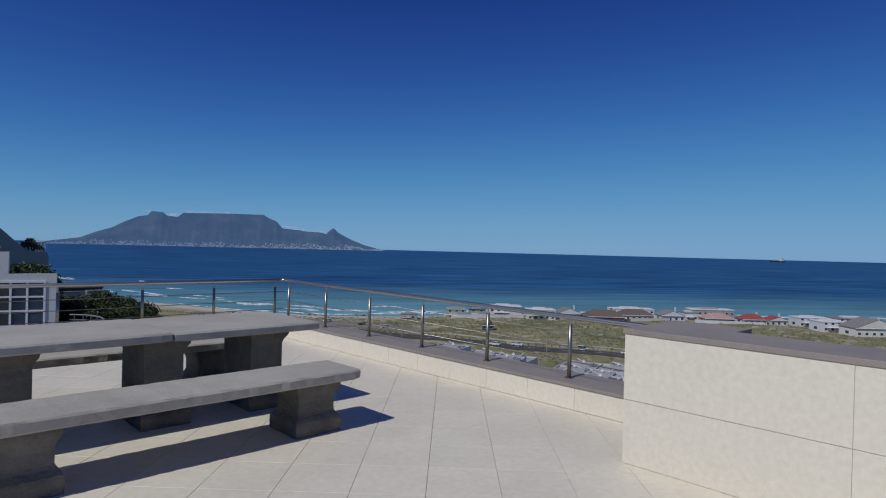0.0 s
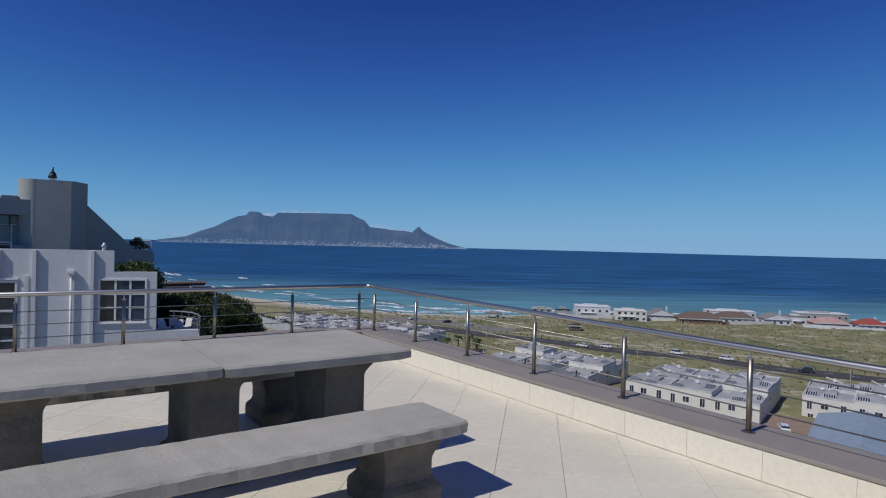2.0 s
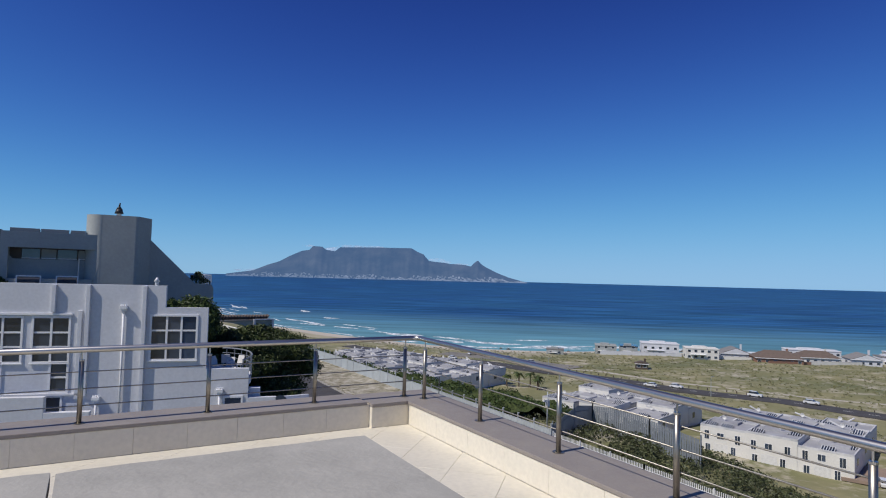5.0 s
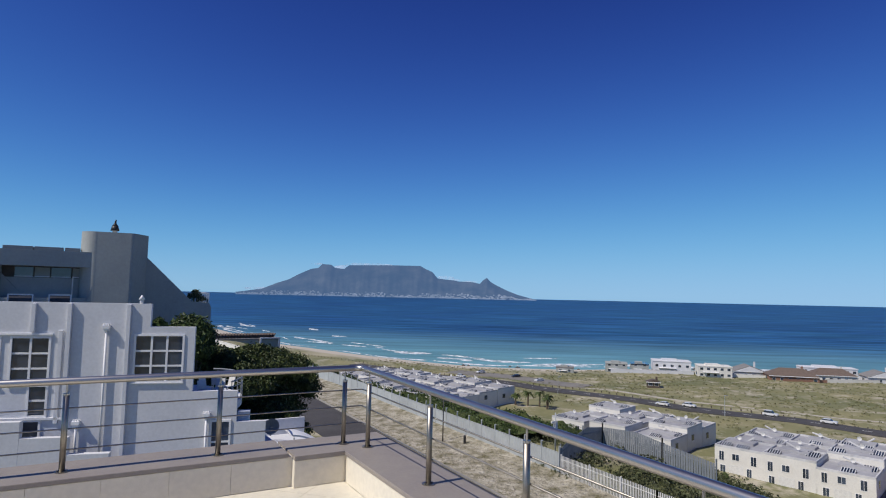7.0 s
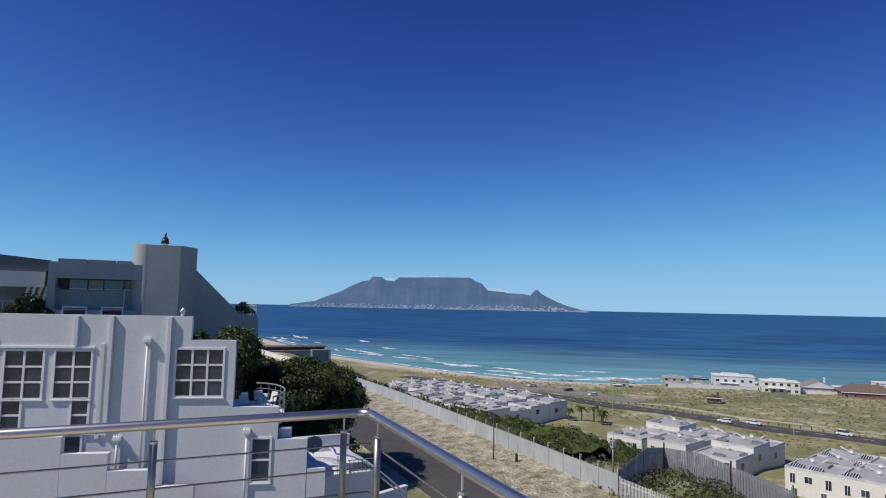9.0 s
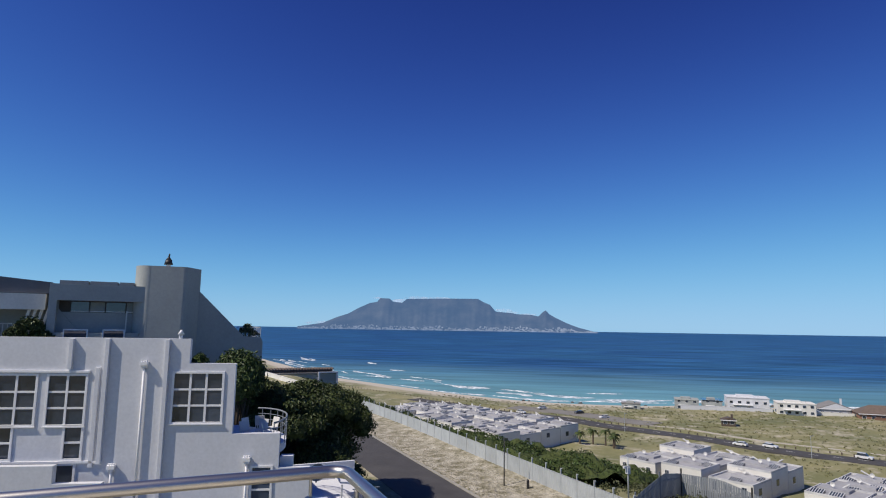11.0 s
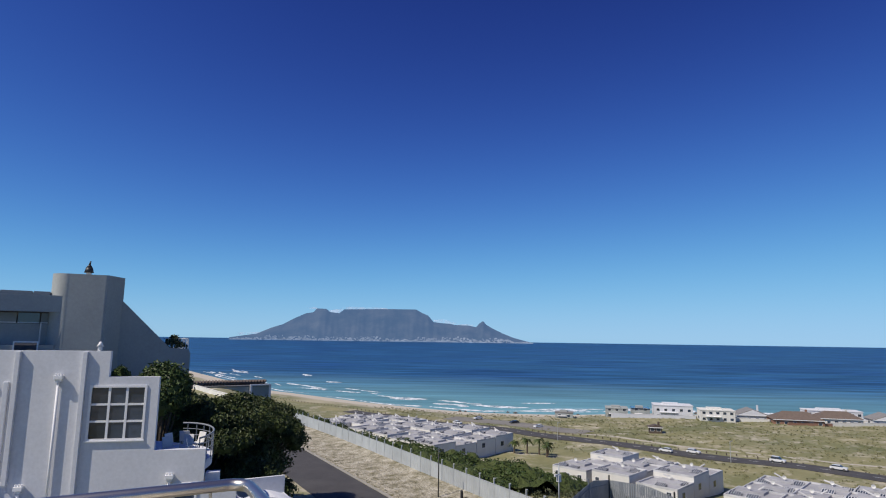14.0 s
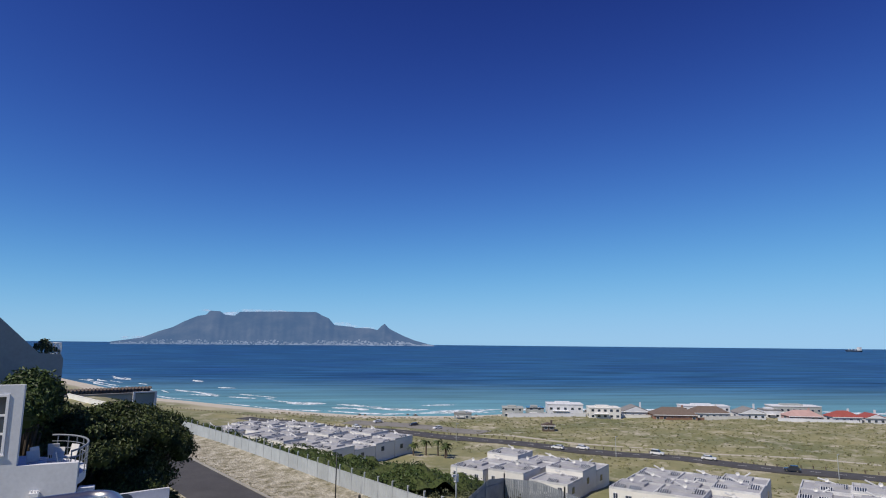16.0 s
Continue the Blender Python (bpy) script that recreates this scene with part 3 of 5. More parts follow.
gx = sorted({-19.0, 0.07, 2.2, 4.4, 5.86, *[h[0] for h in holes], *[h[1] for h in holes]})
gz = sorted({GZ, 0.69, -0.46, -3.72, -5.3, *[h[2] for h in holes], *[h[3] for h in holes]})
b = Build()
for x0, x1 in zip(gx, gx[1:]):
    run = None
    for z0, z1 in zip(gz, gz[1:]):
        if inside((x0 + x1) / 2, (z0 + z1) / 2):
            run = (run[0], z1) if run else (z0, z1)
        elif run:
            b.box(x0, x1, 0, 0.3, wz(run[0]), wz(run[1]))
            run = None
    if run:
        b.box(x0, x1, 0, 0.3, wz(run[0]), wz(run[1]))
b.part("front_wall", M["render_white"], white, weld=True)
b = Build()
for x0, x1, d, top in ((-18, 0.0, 9, 0.15), (0.0, 2.1, 7, -0.95), (2.1, 4.3, 7, -4.5), (4.3, 5.8, 5, -6.4)):
    b.prism_z([(x0 - 1, 0.3), (x1, 0.3), (x1 - 0.42 * d, 0.3 + d), (x0 - 4, 0.3 + d)], wz(GZ), wz(top))
b.part("body", M["render_white"], white)
for a, c, d, e, cols, rows in ((-0.55, 1.62, -3.16, -0.93, 3, 3), (-6.00, -4.44, -3.24, -1.06, 2, 3), (-5.14, -4.44, -4.74, -3.36, 1, 2), (-8.18, -6.56, -3.24, -1.06, 2, 3),
                               (-8.18, -7.40, -4.74, -3.36, 1, 2), (-5.55, -4.66, -5.86, -5.05, 1, 1), (3.22, 4.05, -7.3, -5.28, 1, 2)):
    window_unit(white, a, c, wz(d), wz(e), cols, rows, 0.0)
# raised vertical bands on the wall
for x, z0, z1, d in ((-8.99, -6, -0.0, 0.16), (-5.15, -0.74, 0.64, 0.17), (-3.93, -5.15, -0.66, 0.10), (-3.58, -5.0, 0.66, 0.17), (-0.93, -9.0, 0.66, 0.17)):
    Build().box(x - 0.10, x + 0.10, -d, 0.0, wz(z0), wz(z1)).part("pilaster", M["render_white"], white, bevel=0.02)
for z, x0, x1 in ((-0.86, -9.25, -4.28), (-4.9, -9.45, -3.46)):
    Build().box(x0, x1, -0.1, 0.0, wz(z - 0.05), wz(z + 0.05)).part("ledge", M["render_trim"], white)
for x, z0, z1 in ((-1.91, -6.9, -0.55), (2.95, -9.0, -4.95), (-3.00, -7.0, -5.2)):
    p = Build().tube((x, -0.10, wz(z0)), (x, -0.10, wz(z1)), 0.055, 10).part("downpipe", M["render_trim"], white, "white downpipe", smooth=True)
    h = Build()
    h.box(x - 0.17, x + 0.17, -0.26, 0, wz(z1), wz(z1 + 0.16)).box(x - 0.12, x + 0.12, -0.2, 0, wz(z1 - 0.12), wz(z1))
    for k in (-1, 0, 1):
        h.tube((x + k * 0.11, -0.13, wz(z1 + 0.16)), (x + k * 0.11, -0.13, wz(z1 + 0.24)), 0.05, 8)
    h.part("hopper", M["render_trim"], p)
# stair wall stepping down before the house
for x0, x1, z in ((-11, -5.02, -4.82), (-5.02, -3.0, -5.58), (-3.0, -1.2, -6.38), (-1.2, 0.82, -7.15), (0.82, 2.65, -7.92)):
    Build().box(x0, x1 - 0.003, -1.1, -0.75, 0, wz(z)).part("stair_wall", M["render_white"], white, bevel=0.015)
Build().box(4.4, 5.0, 0.5, 1.1, wz(-6.4), wz(-4.9)).part("pier", M["render_white"], white)
Build().prism_z([(5.9, 0.0), (6.8, 0.0), (5.5, 4.0), (4.6, 4.0)], wz(GZ), wz(-6.75)).part("side_block", M["render_white"], white)
# balcony with its curved rail
arc = [(2.3 + 2.1 * math.cos(a), 2.6 + 3.4 * math.sin(a)) for a in np.linspace(-0.6, 1.5, 18)]
rail = bent_tube([(x, y, wz(-3.35)) for x, y in arc], 0.045, 8).part("balcony_rail", M["fence_dark"], white, "curved metal balcony rail", smooth=True)
for h in (-3.65, -3.95):
    bent_tube([(x, y, wz(h)) for x, y in arc], 0.02, 6).part("rod", M["fence_dark"], rail)
for x, y in arc[::2]:
    Build().tube((x, y, wz(-4.6)), (x, y, wz(-3.35)), 0.025, 6).part("baluster", M["fence_dark"], rail)
Build().prism_z([(1.6, 2.0)] + arc + [(1.2, 7.0)], wz(-4.9), wz(-4.49)).part("balcony_deck", M["render_white"], white)


def patio_chair(x, y, z, rz):
    ob = thing("patio_chair", (x, y, z), "white patio chair on the balcony", "chair", "balcony chairs", rz)
    Build().box(-0.25, 0.25, -0.25, 0.25, 0.40, 0.45).part("seat", M["fence_white"], ob, bevel=0.01)
    m = Matrix.Translation((0, 0.24, 0.45)) @ Matrix.Rotation(radians(-14), 4, 'X')
    Build().box(-0.25, 0.25, -0.02, 0.02, 0, 0.5, m).part("backrest", M["fence_white"], ob, bevel=0.01)
    for i in (-0.22, 0.22):
        for k in (-0.22, 0.22):
            Build().tube((i, k, 0), (i, k, 0.4), 0.02, 6).part("leg", M["fence_white"], ob)


for x, y, rz in ((2.45, 2.4, 20), (3.1, 3.0, -30), (3.5, 3.8, -60), (2.8, 4.8, 160), (3.6, 2.0, 80), (2.4, 3.6, 40)):
    p = white.matrix_basis @ Vector((x, y, wz(-4.49)))
    patio_chair(p.x, p.y, p.z, rz)

dish_a = thing("vent_cowl", (-0.38, 28.6, 0.69), "small white vent cowl on the wall top", "vent")
Build().tube((0, 0, 0), (0, 0, 0.2), 0.09, 10).tube((0, 0, 0.2), (0, 0, 0.42), 0.16, 10, 0.03).part("cap", M["render_trim"], dish_a, smooth=True)

# ---- grey house behind it ----
YG = 53.0
grey = thing("house", (0, YG, GZ), "grey rendered house with round chimney tower and sloping wall", "house", rz=2)
b = Build()
b.box(-9.75, -2.72, -0.3, 8, wz(2.98), wz(4.27))
b.part("upper_wall", M["render_grey"], grey)
Build().box(-9.3, -2.5, 0.9, 8, wz(GZ), wz(2.06)).part("lower_wall", M["render_grey"], grey)
Build().box(-9.75, -9.2, -0.3, 8, wz(GZ), wz(2.98)).part("pier", M["render_grey"], grey)
Build().box(-9.3, -2.5, 1.3, 8, wz(2.06), wz(2.98)).part("window_band", M["timber"], grey, "dark recessed strip of windows")
for i, (x0, x1) in enumerate(((-8.35, -7.1), (-7.0, -5.95), (-5.85, -4.45), (-4.35, -3.8))):
    w = Build().box(x0, x1, 1.22, 1.3, wz(2.1), wz(2.9)).part("window", M["render_grey"] if i % 2 else M["glass"], grey)
    Build().box(x0, x1, 1.17, 1.22, wz(2.1), wz(2.18)).part("frame", M["render_trim"], w)
for x0, x1 in ((-9.2, -7.2), (-7.1, -5.1), (-5.0, -3.9)):
    Build().box(x0, x1, 0.4, 3.0, wz(4.29), wz(4.58)).part("solar_panel", M["fence_dark"], grey, "dark roof panel", bevel=0.01)
# tower: flat front, small round end, bevelled far side
poly = [(-0.2, -0.70), (-0.05, -0.70), (0.08, -0.60), (1.2, 1.15), (1.29, 1.32), (1.31, 1.5), (1.31, 4.4), (-2.7, 4.4)] + [(-2.72 - 1.15 * math.sin(a), 1.0 - 1.36 * math.cos(a)) for a in np.linspace(math.pi, 0.0, 40)]
tw = Build().prism_z(poly, wz(GZ), wz(6.04)).part("tower", M["render_grey"], grey, "round-ended grey tower")
side = [(-2.74 - 0.009 * i * i - 0.02 * i, wz(2.98 - i * 0.42)) for i in range(9)]
Build().prism_y(side + [(-2.6, side[-1][1]), (-2.6, side[0][1])], -0.34, 0.88).part("curved_buttress", M["render_grey"], grey)
Build().prism_y([(1.2, wz(GZ)), (6.95, wz(GZ)), (6.9, wz(-2.5)), (6.9, wz(-0.3)), (6.72, wz(0.1)), (5.2, wz(0.2)), (1.32, wz(4.05)), (1.2, wz(4.05))], 1.2, 6.0).part("sloping_wall", M["render_grey"], grey, "grey wall with a sloping top")
# terrace at the end of the slope
tr = bent_tube([(4.6, 1.5, wz(1.0)), (6.65, 1.5, wz(1.0)), (6.75, 1.6, wz(1.0)), (6.75, 5.5, wz(1.0))], 0.03, 6).part("terrace_rail", M["fence_white"], grey)
for i in range(9):
    Build().tube((5.1 + i * 0.2, 1.5, wz(0.12)), (5.1 + i * 0.2, 1.5, wz(1.0)), 0.018, 5).part("baluster", M["fence_white"], tr)
for i in range(8):
    Build().tube((6.75, 1.6 + i * 0.5, wz(0.05)), (6.75, 1.6 + i * 0.5, wz(1.0)), 0.018, 5).part("baluster", M["fence_white"], tr)
# cream wing with a terrace
Build().box(-16.0, -10.05, 0.6, 9, wz(2.2), wz(3.45)).part("wing", M["cream_render"], grey, "cream rendered wing")
Build().box(-16.0, -10.05, 3.5, 9, wz(GZ), wz(2.2)).part("wing_wall", M["render_grey"], grey)
for i in range(5):
    m = Matrix.Translation((-11.6 + i * 0.42, 0.9, wz(0.2))) @ Matrix.Rotation(radians(14), 4, 'Y')
    Build().box(-0.1, 0.1, 0, 0.2, 0, 2.2, m).part("raked_fin", M["cream_render"], grey)
b = Build().box(-16, -10.1, 0.7, 0.76, wz(1.05), wz(1.12))
for i in range(20):
    b.box(-16 + i * 0.3, -15.96 + i * 0.3, 0.7, 0.76, wz(0.0), wz(1.05))
b.part("wing_rail", M["fence_white"], grey)
Build().box(-16, -10.05, 0.6, 3.5, wz(-1), wz(0.0)).part("wing_floor", M["render_grey"], grey)
Build().prism_y([(-22, wz(3.46)), (-9.76, wz(3.5)), (-9.76, wz(4.4)), (-22, wz(5.55))], 1.0, 12).part("roof", M["roof_dark"], grey, "dark low-pitched roof")

for x0, x1 in ((-8.6, -6.9), (-5.9, -4.3)):
    w = Build().box(x0, x1, -0.4, -0.3, wz(-0.6), wz(0.72)).part("window", M["render_trim"], grey)
    Build().box(x0 + 0.1, x1 - 0.1, -0.42, -0.4, wz(-0.5), wz(0.62)).part("pane", M["glass"], w)
Build().box(-9.3, -3.3, -0.3, 0.9, wz(-3), wz(0.45)).part("lower_block", M["render_grey"], grey)
Build().prism_y([(-9.3, wz(0.45)), (-7.6, wz(0.45)), (-9.3, wz(2.5))], 0.75, 0.9).part("sloping_fin", M["render_grey"], grey)
Build().tube((-4.3, 0.5, wz(0.3)), (-4.3, 0.5, wz(2.2)), 0.05, 6).part("flue", M["fence_white"], grey)

cowl = thing("chimney_cowl", (-1.45, 54.2, 6.04), "small black chimney cowl on the tower", "chimney cowl")
Build().tube((0, 0, 0), (0, 0, 0.28), 0.2, 10).part("collar", M["fence_white"], cowl)
Build().tube((0, 0, 0.28), (0, 0, 0.7), 0.36, 12, 0.25).tube((0, 0, 0.7), (0, 0, 0.95), 0.25, 12, 0.08).tube((0, 0, 0.95), (0.05, 0, 1.25), 0.08, 8, 0.05).part("hood", M["black"], cowl, smooth=True)


# ---- road, verge and fence below ----
def tz(x, y):
    return float(terrain(np.array(float(x)), np.array(float(y))))


def strip(name, pts, half, lift, mat, parent=None, depth=0.6):
    """A ribbon of road along pts, following the land."""
    b = Build()
    rows = []
    for i, (x, y) in enumerate(pts):
        a, c = pts[max(i - 1, 0)], pts[min(i + 1, len(pts) - 1)]
        d = Vector((c[0] - a[0], c[1] - a[1], 0)).normalized()
        n = Vector((d.y, -d.x, 0))
        z = max(tz(x, y), tz(x + n.x * half, y + n.y * half), tz(x - n.x * half, y - n.y * half)) + lift
        rows.append([(x - n.x * half, y - n.y * half, z), (x + n.x * half, y + n.y * half, z), (x + n.x * half, y + n.y * half, z - depth), (x - n.x * half, y - n.y * half, z - depth)])
    vs = [p for r in rows for p in r]
    fs = []
    for i in range(len(rows) - 1):
        for k in range(4):
            fs.append((i * 4 + k, i * 4 + (k + 1) % 4, i * 4 + 4 + (k + 1) % 4, i * 4 + 4 + k))
    b.add(vs, fs)
    return b.part(name, mat, parent)


near_road = structure(strip("road", [(23.7, y) for y in range(-60, 90, 6)] + [(23.7 - 0.0045 * (y - 84) ** 2, y) for y in range(90, 196, 6)], 3.3, 0.03, M["asphalt"]), "grey asphalt side street below the terrace", "road")
kerb = Build()
for y in range(-20, 118, 2):
    k = 0.0045 * max(0, y - 84) ** 2
    kerb.box(27.0 - k, 27.25 - k, y, y + 1.97, tz(27.1, y) - 0.2, tz(27.1, y) + 0.16)
structure(kerb.part("kerb", M["kerb"]), "pale concrete kerb along the side street", "kerb")


def stones(count, x0, x1, y0, y1, smin, smax, seed, mat, name, label, category, where=None):
    r = np.random.default_rng(seed)
    b = Build()
    oct_f = [(0, 2, 4), (2, 1, 4), (1, 3, 4), (3, 0, 4), (2, 0, 5), (1, 2, 5), (3, 1, 5), (0, 3, 5)]
    for _ in range(count):
        x, y = r.uniform(x0, x1), r.uniform(y0, y1)
        if where and not where(x, y):
            continue
        s = r.uniform(smin, smax)
        z = tz(x, y)
        a = r.uniform(0, 6.3)
        u, w = np.array([math.cos(a), math.sin(a), 0]), np.array([-math.sin(a), math.cos(a), 0])
        p = np.array([x, y, z + s * 0.15])
        sc = s * r.uniform(0.6, 1.2, 6)
        vs = [p + u * sc[0], p - u * sc[1], p + w * sc[2], p - w * sc[3], p + np.array([0, 0, sc[4] * 0.55]), p - np.array([0, 0, sc[5] * 0.5])]
        b.add([tuple(v) for v in vs], oct_f)
    ob = b.part(name, mat)
    return tagged(ob, label, category, "", "stuff")


structure(grid_mesh("verge", np.linspace(27.25, 34.4, 9), np.arange(-30, 112, 1.0), lambda x, y: terrain(x, y) + 0.1 + 0.012 * np.clip(x - 27.25, 0, 9) ** 2, M["verge"]), "sandy verge with dry grass between kerb and fence", "verge")
stones(6000, 27.5, 34.0, 18, 112, 0.05, 0.30, 6, M["stone"], "verge_rubble", "pale sandy rubble on the verge by the fence", "rubble")


def tufts(count, spots, size, hgt, seed, mat, name, label, category):
    """Low shrubs of bent leaf clumps; spots(r) gives x, y."""
    r = np.random.default_rng(seed)
    blobs = []
    for _ in range(count):
        x, y = spots(r)
        h = hgt * r.uniform(0.5, 1.3)
        blobs.append((x, y, tz(x, y) + h * 0.25, h * r.uniform(0.9, 1.8), h * r.uniform(0.9, 1.8), h * 0.75))
    return blobs


vb = tufts(1300, lambda r: (27.4 + 5.4 * r.random() ** 1.6, r.uniform(16, 112)), 0.2, 0.11, 8, None, "", "", "")
tagged(leaf_cloud(vb, 24000, 0.06, 8).part("verge_grass", M["scrub"]), "dry yellow-green grass tufts on the verge", "grass", "", "stuff")

fence = thing("boundary_fence", (34.4, 37, -15), "pale grey ribbed sheet boundary fence with tall posts", "fence")
pitch = 2.5


def fence_x(y):
    return -0.010 * y - 0.0011 * max(0, y - 40) ** 2


for i in range(34):
    y0, y1 = i * pitch, (i + 1) * pitch
    x0, x1 = fence_x(y0), fence_x(y1)
    g = tz(34.4 + x0, 37 + y0) + 15.1
    gm = tz(34.4 + (x0 + x1) / 2, 37 + y0 + pitch / 2) + 15.1
    hgt = 2.3 - 0.004 * y0
    pb = Build().box(x0 - 0.055, x0 + 0.055, y0 - 0.055, y0 + 0.055, g - 0.4, g + hgt + 0.62)
    pb.box(x0 - 0.04, x0 + 0.04, y0 - 0.22, y0 + 0.03, g + hgt + 0.57, g + hgt + 0.62)
    pb.part("post", M["fence"], fence)
    run = math.hypot(pitch, x1 - x0)
    m = Matrix.Translation(((x0 + x1) / 2, y0 + pitch / 2, gm)) @ Matrix.Rotation(math.atan2(-(x1 - x0), pitch), 4, 'Z')
    ribs = Build()
    ne = 24
    prof = [(0.045 if k % 4 in (1, 2) else 0.0, -run / 2 + run * k / ne) for k in range(ne + 1)]
    ribs.add([(px - 0.02, py, z) for z in (-0.35, hgt) for px, py in prof] + [(px - 0.005, py, z) for z in (-0.35, hgt) for px, py in prof],
             [(k, k + 1, ne + 2 + k, ne + 1 + k) for k in range(ne)] + [(2 * ne + 3 + k, 2 * ne + 2 + k, 3 * ne + 3 + k, 3 * ne + 4 + k) for k in range(ne)]
             + [(ne + 1 + k, ne + 2 + k, 3 * ne + 4 + k, 3 * ne + 3 + k) for k in range(ne)])
    ribs.v = [tuple(m @ Vector(p)) for p in ribs.v]
    ribs.part("panel", M["fence"], fence)
    Build().box(-0.02, 0.04, -run / 2, run / 2, hgt, hgt + 0.05, m).part("capping", M["fence"], fence)


def palisade(name, pts, hgt, gap, width, mat, label, post_every=3.0, panel=False):
    ob = thing(name, (pts[0][0], pts[0][1], tz(*pts[0])), label, "fence")
    ox, oy, oz = ob.matrix_basis.translation
    slats, rails = Build(), Build()
    for (ax, ay), (bx, by) in zip(pts, pts[1:]):
        n = max(1, int(math.hypot(bx - ax, by - ay) / gap))
        rot = math.atan2(by - ay, bx - ax)
        for i in range(n):
            x, y = ax + (bx - ax) * i / n, ay + (by - ay) * i / n
            z = tz(x, y)
            m = Matrix.Translation((x - ox, y - oy, z - oz)) @ Matrix.Rotation(rot, 4, 'Z')
            slats.box(-width / 2, width / 2, -0.012, 0.012, 0.05, hgt, m)
        k = max(1, int(math.hypot(bx - ax, by - ay) / post_every))
        for i in range(k + 1):
            x, y = ax + (bx - ax) * i / k, ay + (by - ay) * i / k
            z = tz(x, y) - oz
            Build().box(x - ox - 0.05, x - ox + 0.05, y - oy - 0.05, y - oy + 0.05, z - 0.2, z + hgt + (0.45 if panel else 0.1)).part("post", mat, ob)
            if i < k:
                x2, y2 = ax + (bx - ax) * (i + 1) / k, ay + (by - ay) * (i + 1) / k
                z2 = tz(x2, y2) - oz
                for h in (0.35, hgt - 0.35):
                    rails.tube((x - ox, y - oy, z + h), (x2 - ox, y2 - oy, z2 + h), 0.03, 4)
    tagged(slats.part("slats", mat, ob), "", "", "", "stuff")
    rails.part("rails", mat, ob)
    return ob


palisade("palisade_fence", [(34.3, 36.6), (34.3, 26), (34.4, 14), (34.6, 0)], 2.3, 0.16, 0.07, M["fence_white"], "white steel palisade fence beside the verge")
palisade("slat_fence", [(34.8, 37.3), (43.4, 40.8), (43.6, 33.4), (44.3, 28.3)], 2.6, 0.24, 0.2, M["fence_dark"], "grey slatted security fence on the slope", 4.5, True)

pole = thing("lamp_pole", (31.2, 52.5, tz(31.2, 52.5) + 0.15), "thin dark pole standing on the verge", "pole")
Build().tube((0, 0, -0.1), (0, 0, 4.9), 0.07, 8, 0.05).part("shaft", M["black"], pole, smooth=True)
pole2 = thing("camera_pole", (38.0, 41.8, tz(38, 41.8)), "grey pole with small security lamps by the fence", "pole")
hp = -10.2 - tz(38, 41.8)
Build().tube((0, 0, -0.1), (0, 0, hp), 0.08, 8, 0.06).part("shaft", M["fence"], pole2, smooth=True)
Build().box(-0.5, 0.2, -0.1, 0.1, hp - 1.0, hp - 0.8).box(-0.16, 0.16, -0.16, 0.16, hp - 1.5, hp - 0.9).part("lamp_head", M["fence_white"], pole2)
bol = thing("bollard", (32.6, 50.2, tz(32.6, 50.2) + 0.3), "short dark marker post on the verge", "bollard")
Build().tube((0, 0, -0.1), (0, 0, 0.9), 0.14, 10).tube((0, 0, 0.9), (0, 0, 1.0), 0.14, 10, 0.08).part("stem", M["black"], bol)


# ---- trees and hedges ----
def tree(x, y, base, blobs, leaves, size, seed, mat, label):
    ob = thing("tree", (x, y, base), label, "tree")
    r = random.Random(seed)
    t = Build().tube((0, 0, -0.3), (0.1, 0.1, 3.0), 0.35, 9, 0.24)
    for bx, by, bz, rx, ry, rz in blobs[::2]:
        p = Vector((bx - x, by - y, bz - base))
        mid = Vector((p.x * 0.35, p.y * 0.35, 3.0 + (p.z - 3.0) * 0.45))
        t.tube((0.1, 0.1, 2.8), mid, 0.16, 6, 0.11).tube(mid, p, 0.11, 6, 0.04)
    t.part("trunk", M["bark"], ob, smooth=True)
    lc = leaf_cloud([(a - x, c - y, d - base, e, f, g) for a, c, d, e, f, g in blobs], leaves, size, seed)
    lc.part("crown", mat, ob)
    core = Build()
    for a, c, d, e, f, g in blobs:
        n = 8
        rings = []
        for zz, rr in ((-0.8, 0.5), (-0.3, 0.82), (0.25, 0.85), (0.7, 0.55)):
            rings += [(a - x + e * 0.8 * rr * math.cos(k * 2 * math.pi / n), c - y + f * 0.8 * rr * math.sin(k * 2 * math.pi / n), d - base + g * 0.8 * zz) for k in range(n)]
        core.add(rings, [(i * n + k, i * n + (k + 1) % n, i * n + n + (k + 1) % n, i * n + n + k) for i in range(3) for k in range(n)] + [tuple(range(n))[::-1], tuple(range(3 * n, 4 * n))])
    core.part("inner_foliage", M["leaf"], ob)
    return ob


def crown_blobs(cx, cy, w, d, z0, top, n, seed, rr=1.15):
    r = random.Random(seed)
    out = []
    for _ in range(n):
        a, q = r.uniform(0, 6.28), math.sqrt(r.random())
        x, y = cx + w * q * math.cos(a), cy + d * q * math.sin(a)
        t = top - (q ** 2) * 1.6
        z = r.uniform(z0, t - rr * 0.7) if r.random() < 0.45 else t - rr * r.uniform(0.6, 1.0)
        k = rr * r.uniform(0.45, 1.25)
        out.append((x, y, z, k * 1.1, k * 1.1, k * 0.85))
    return out


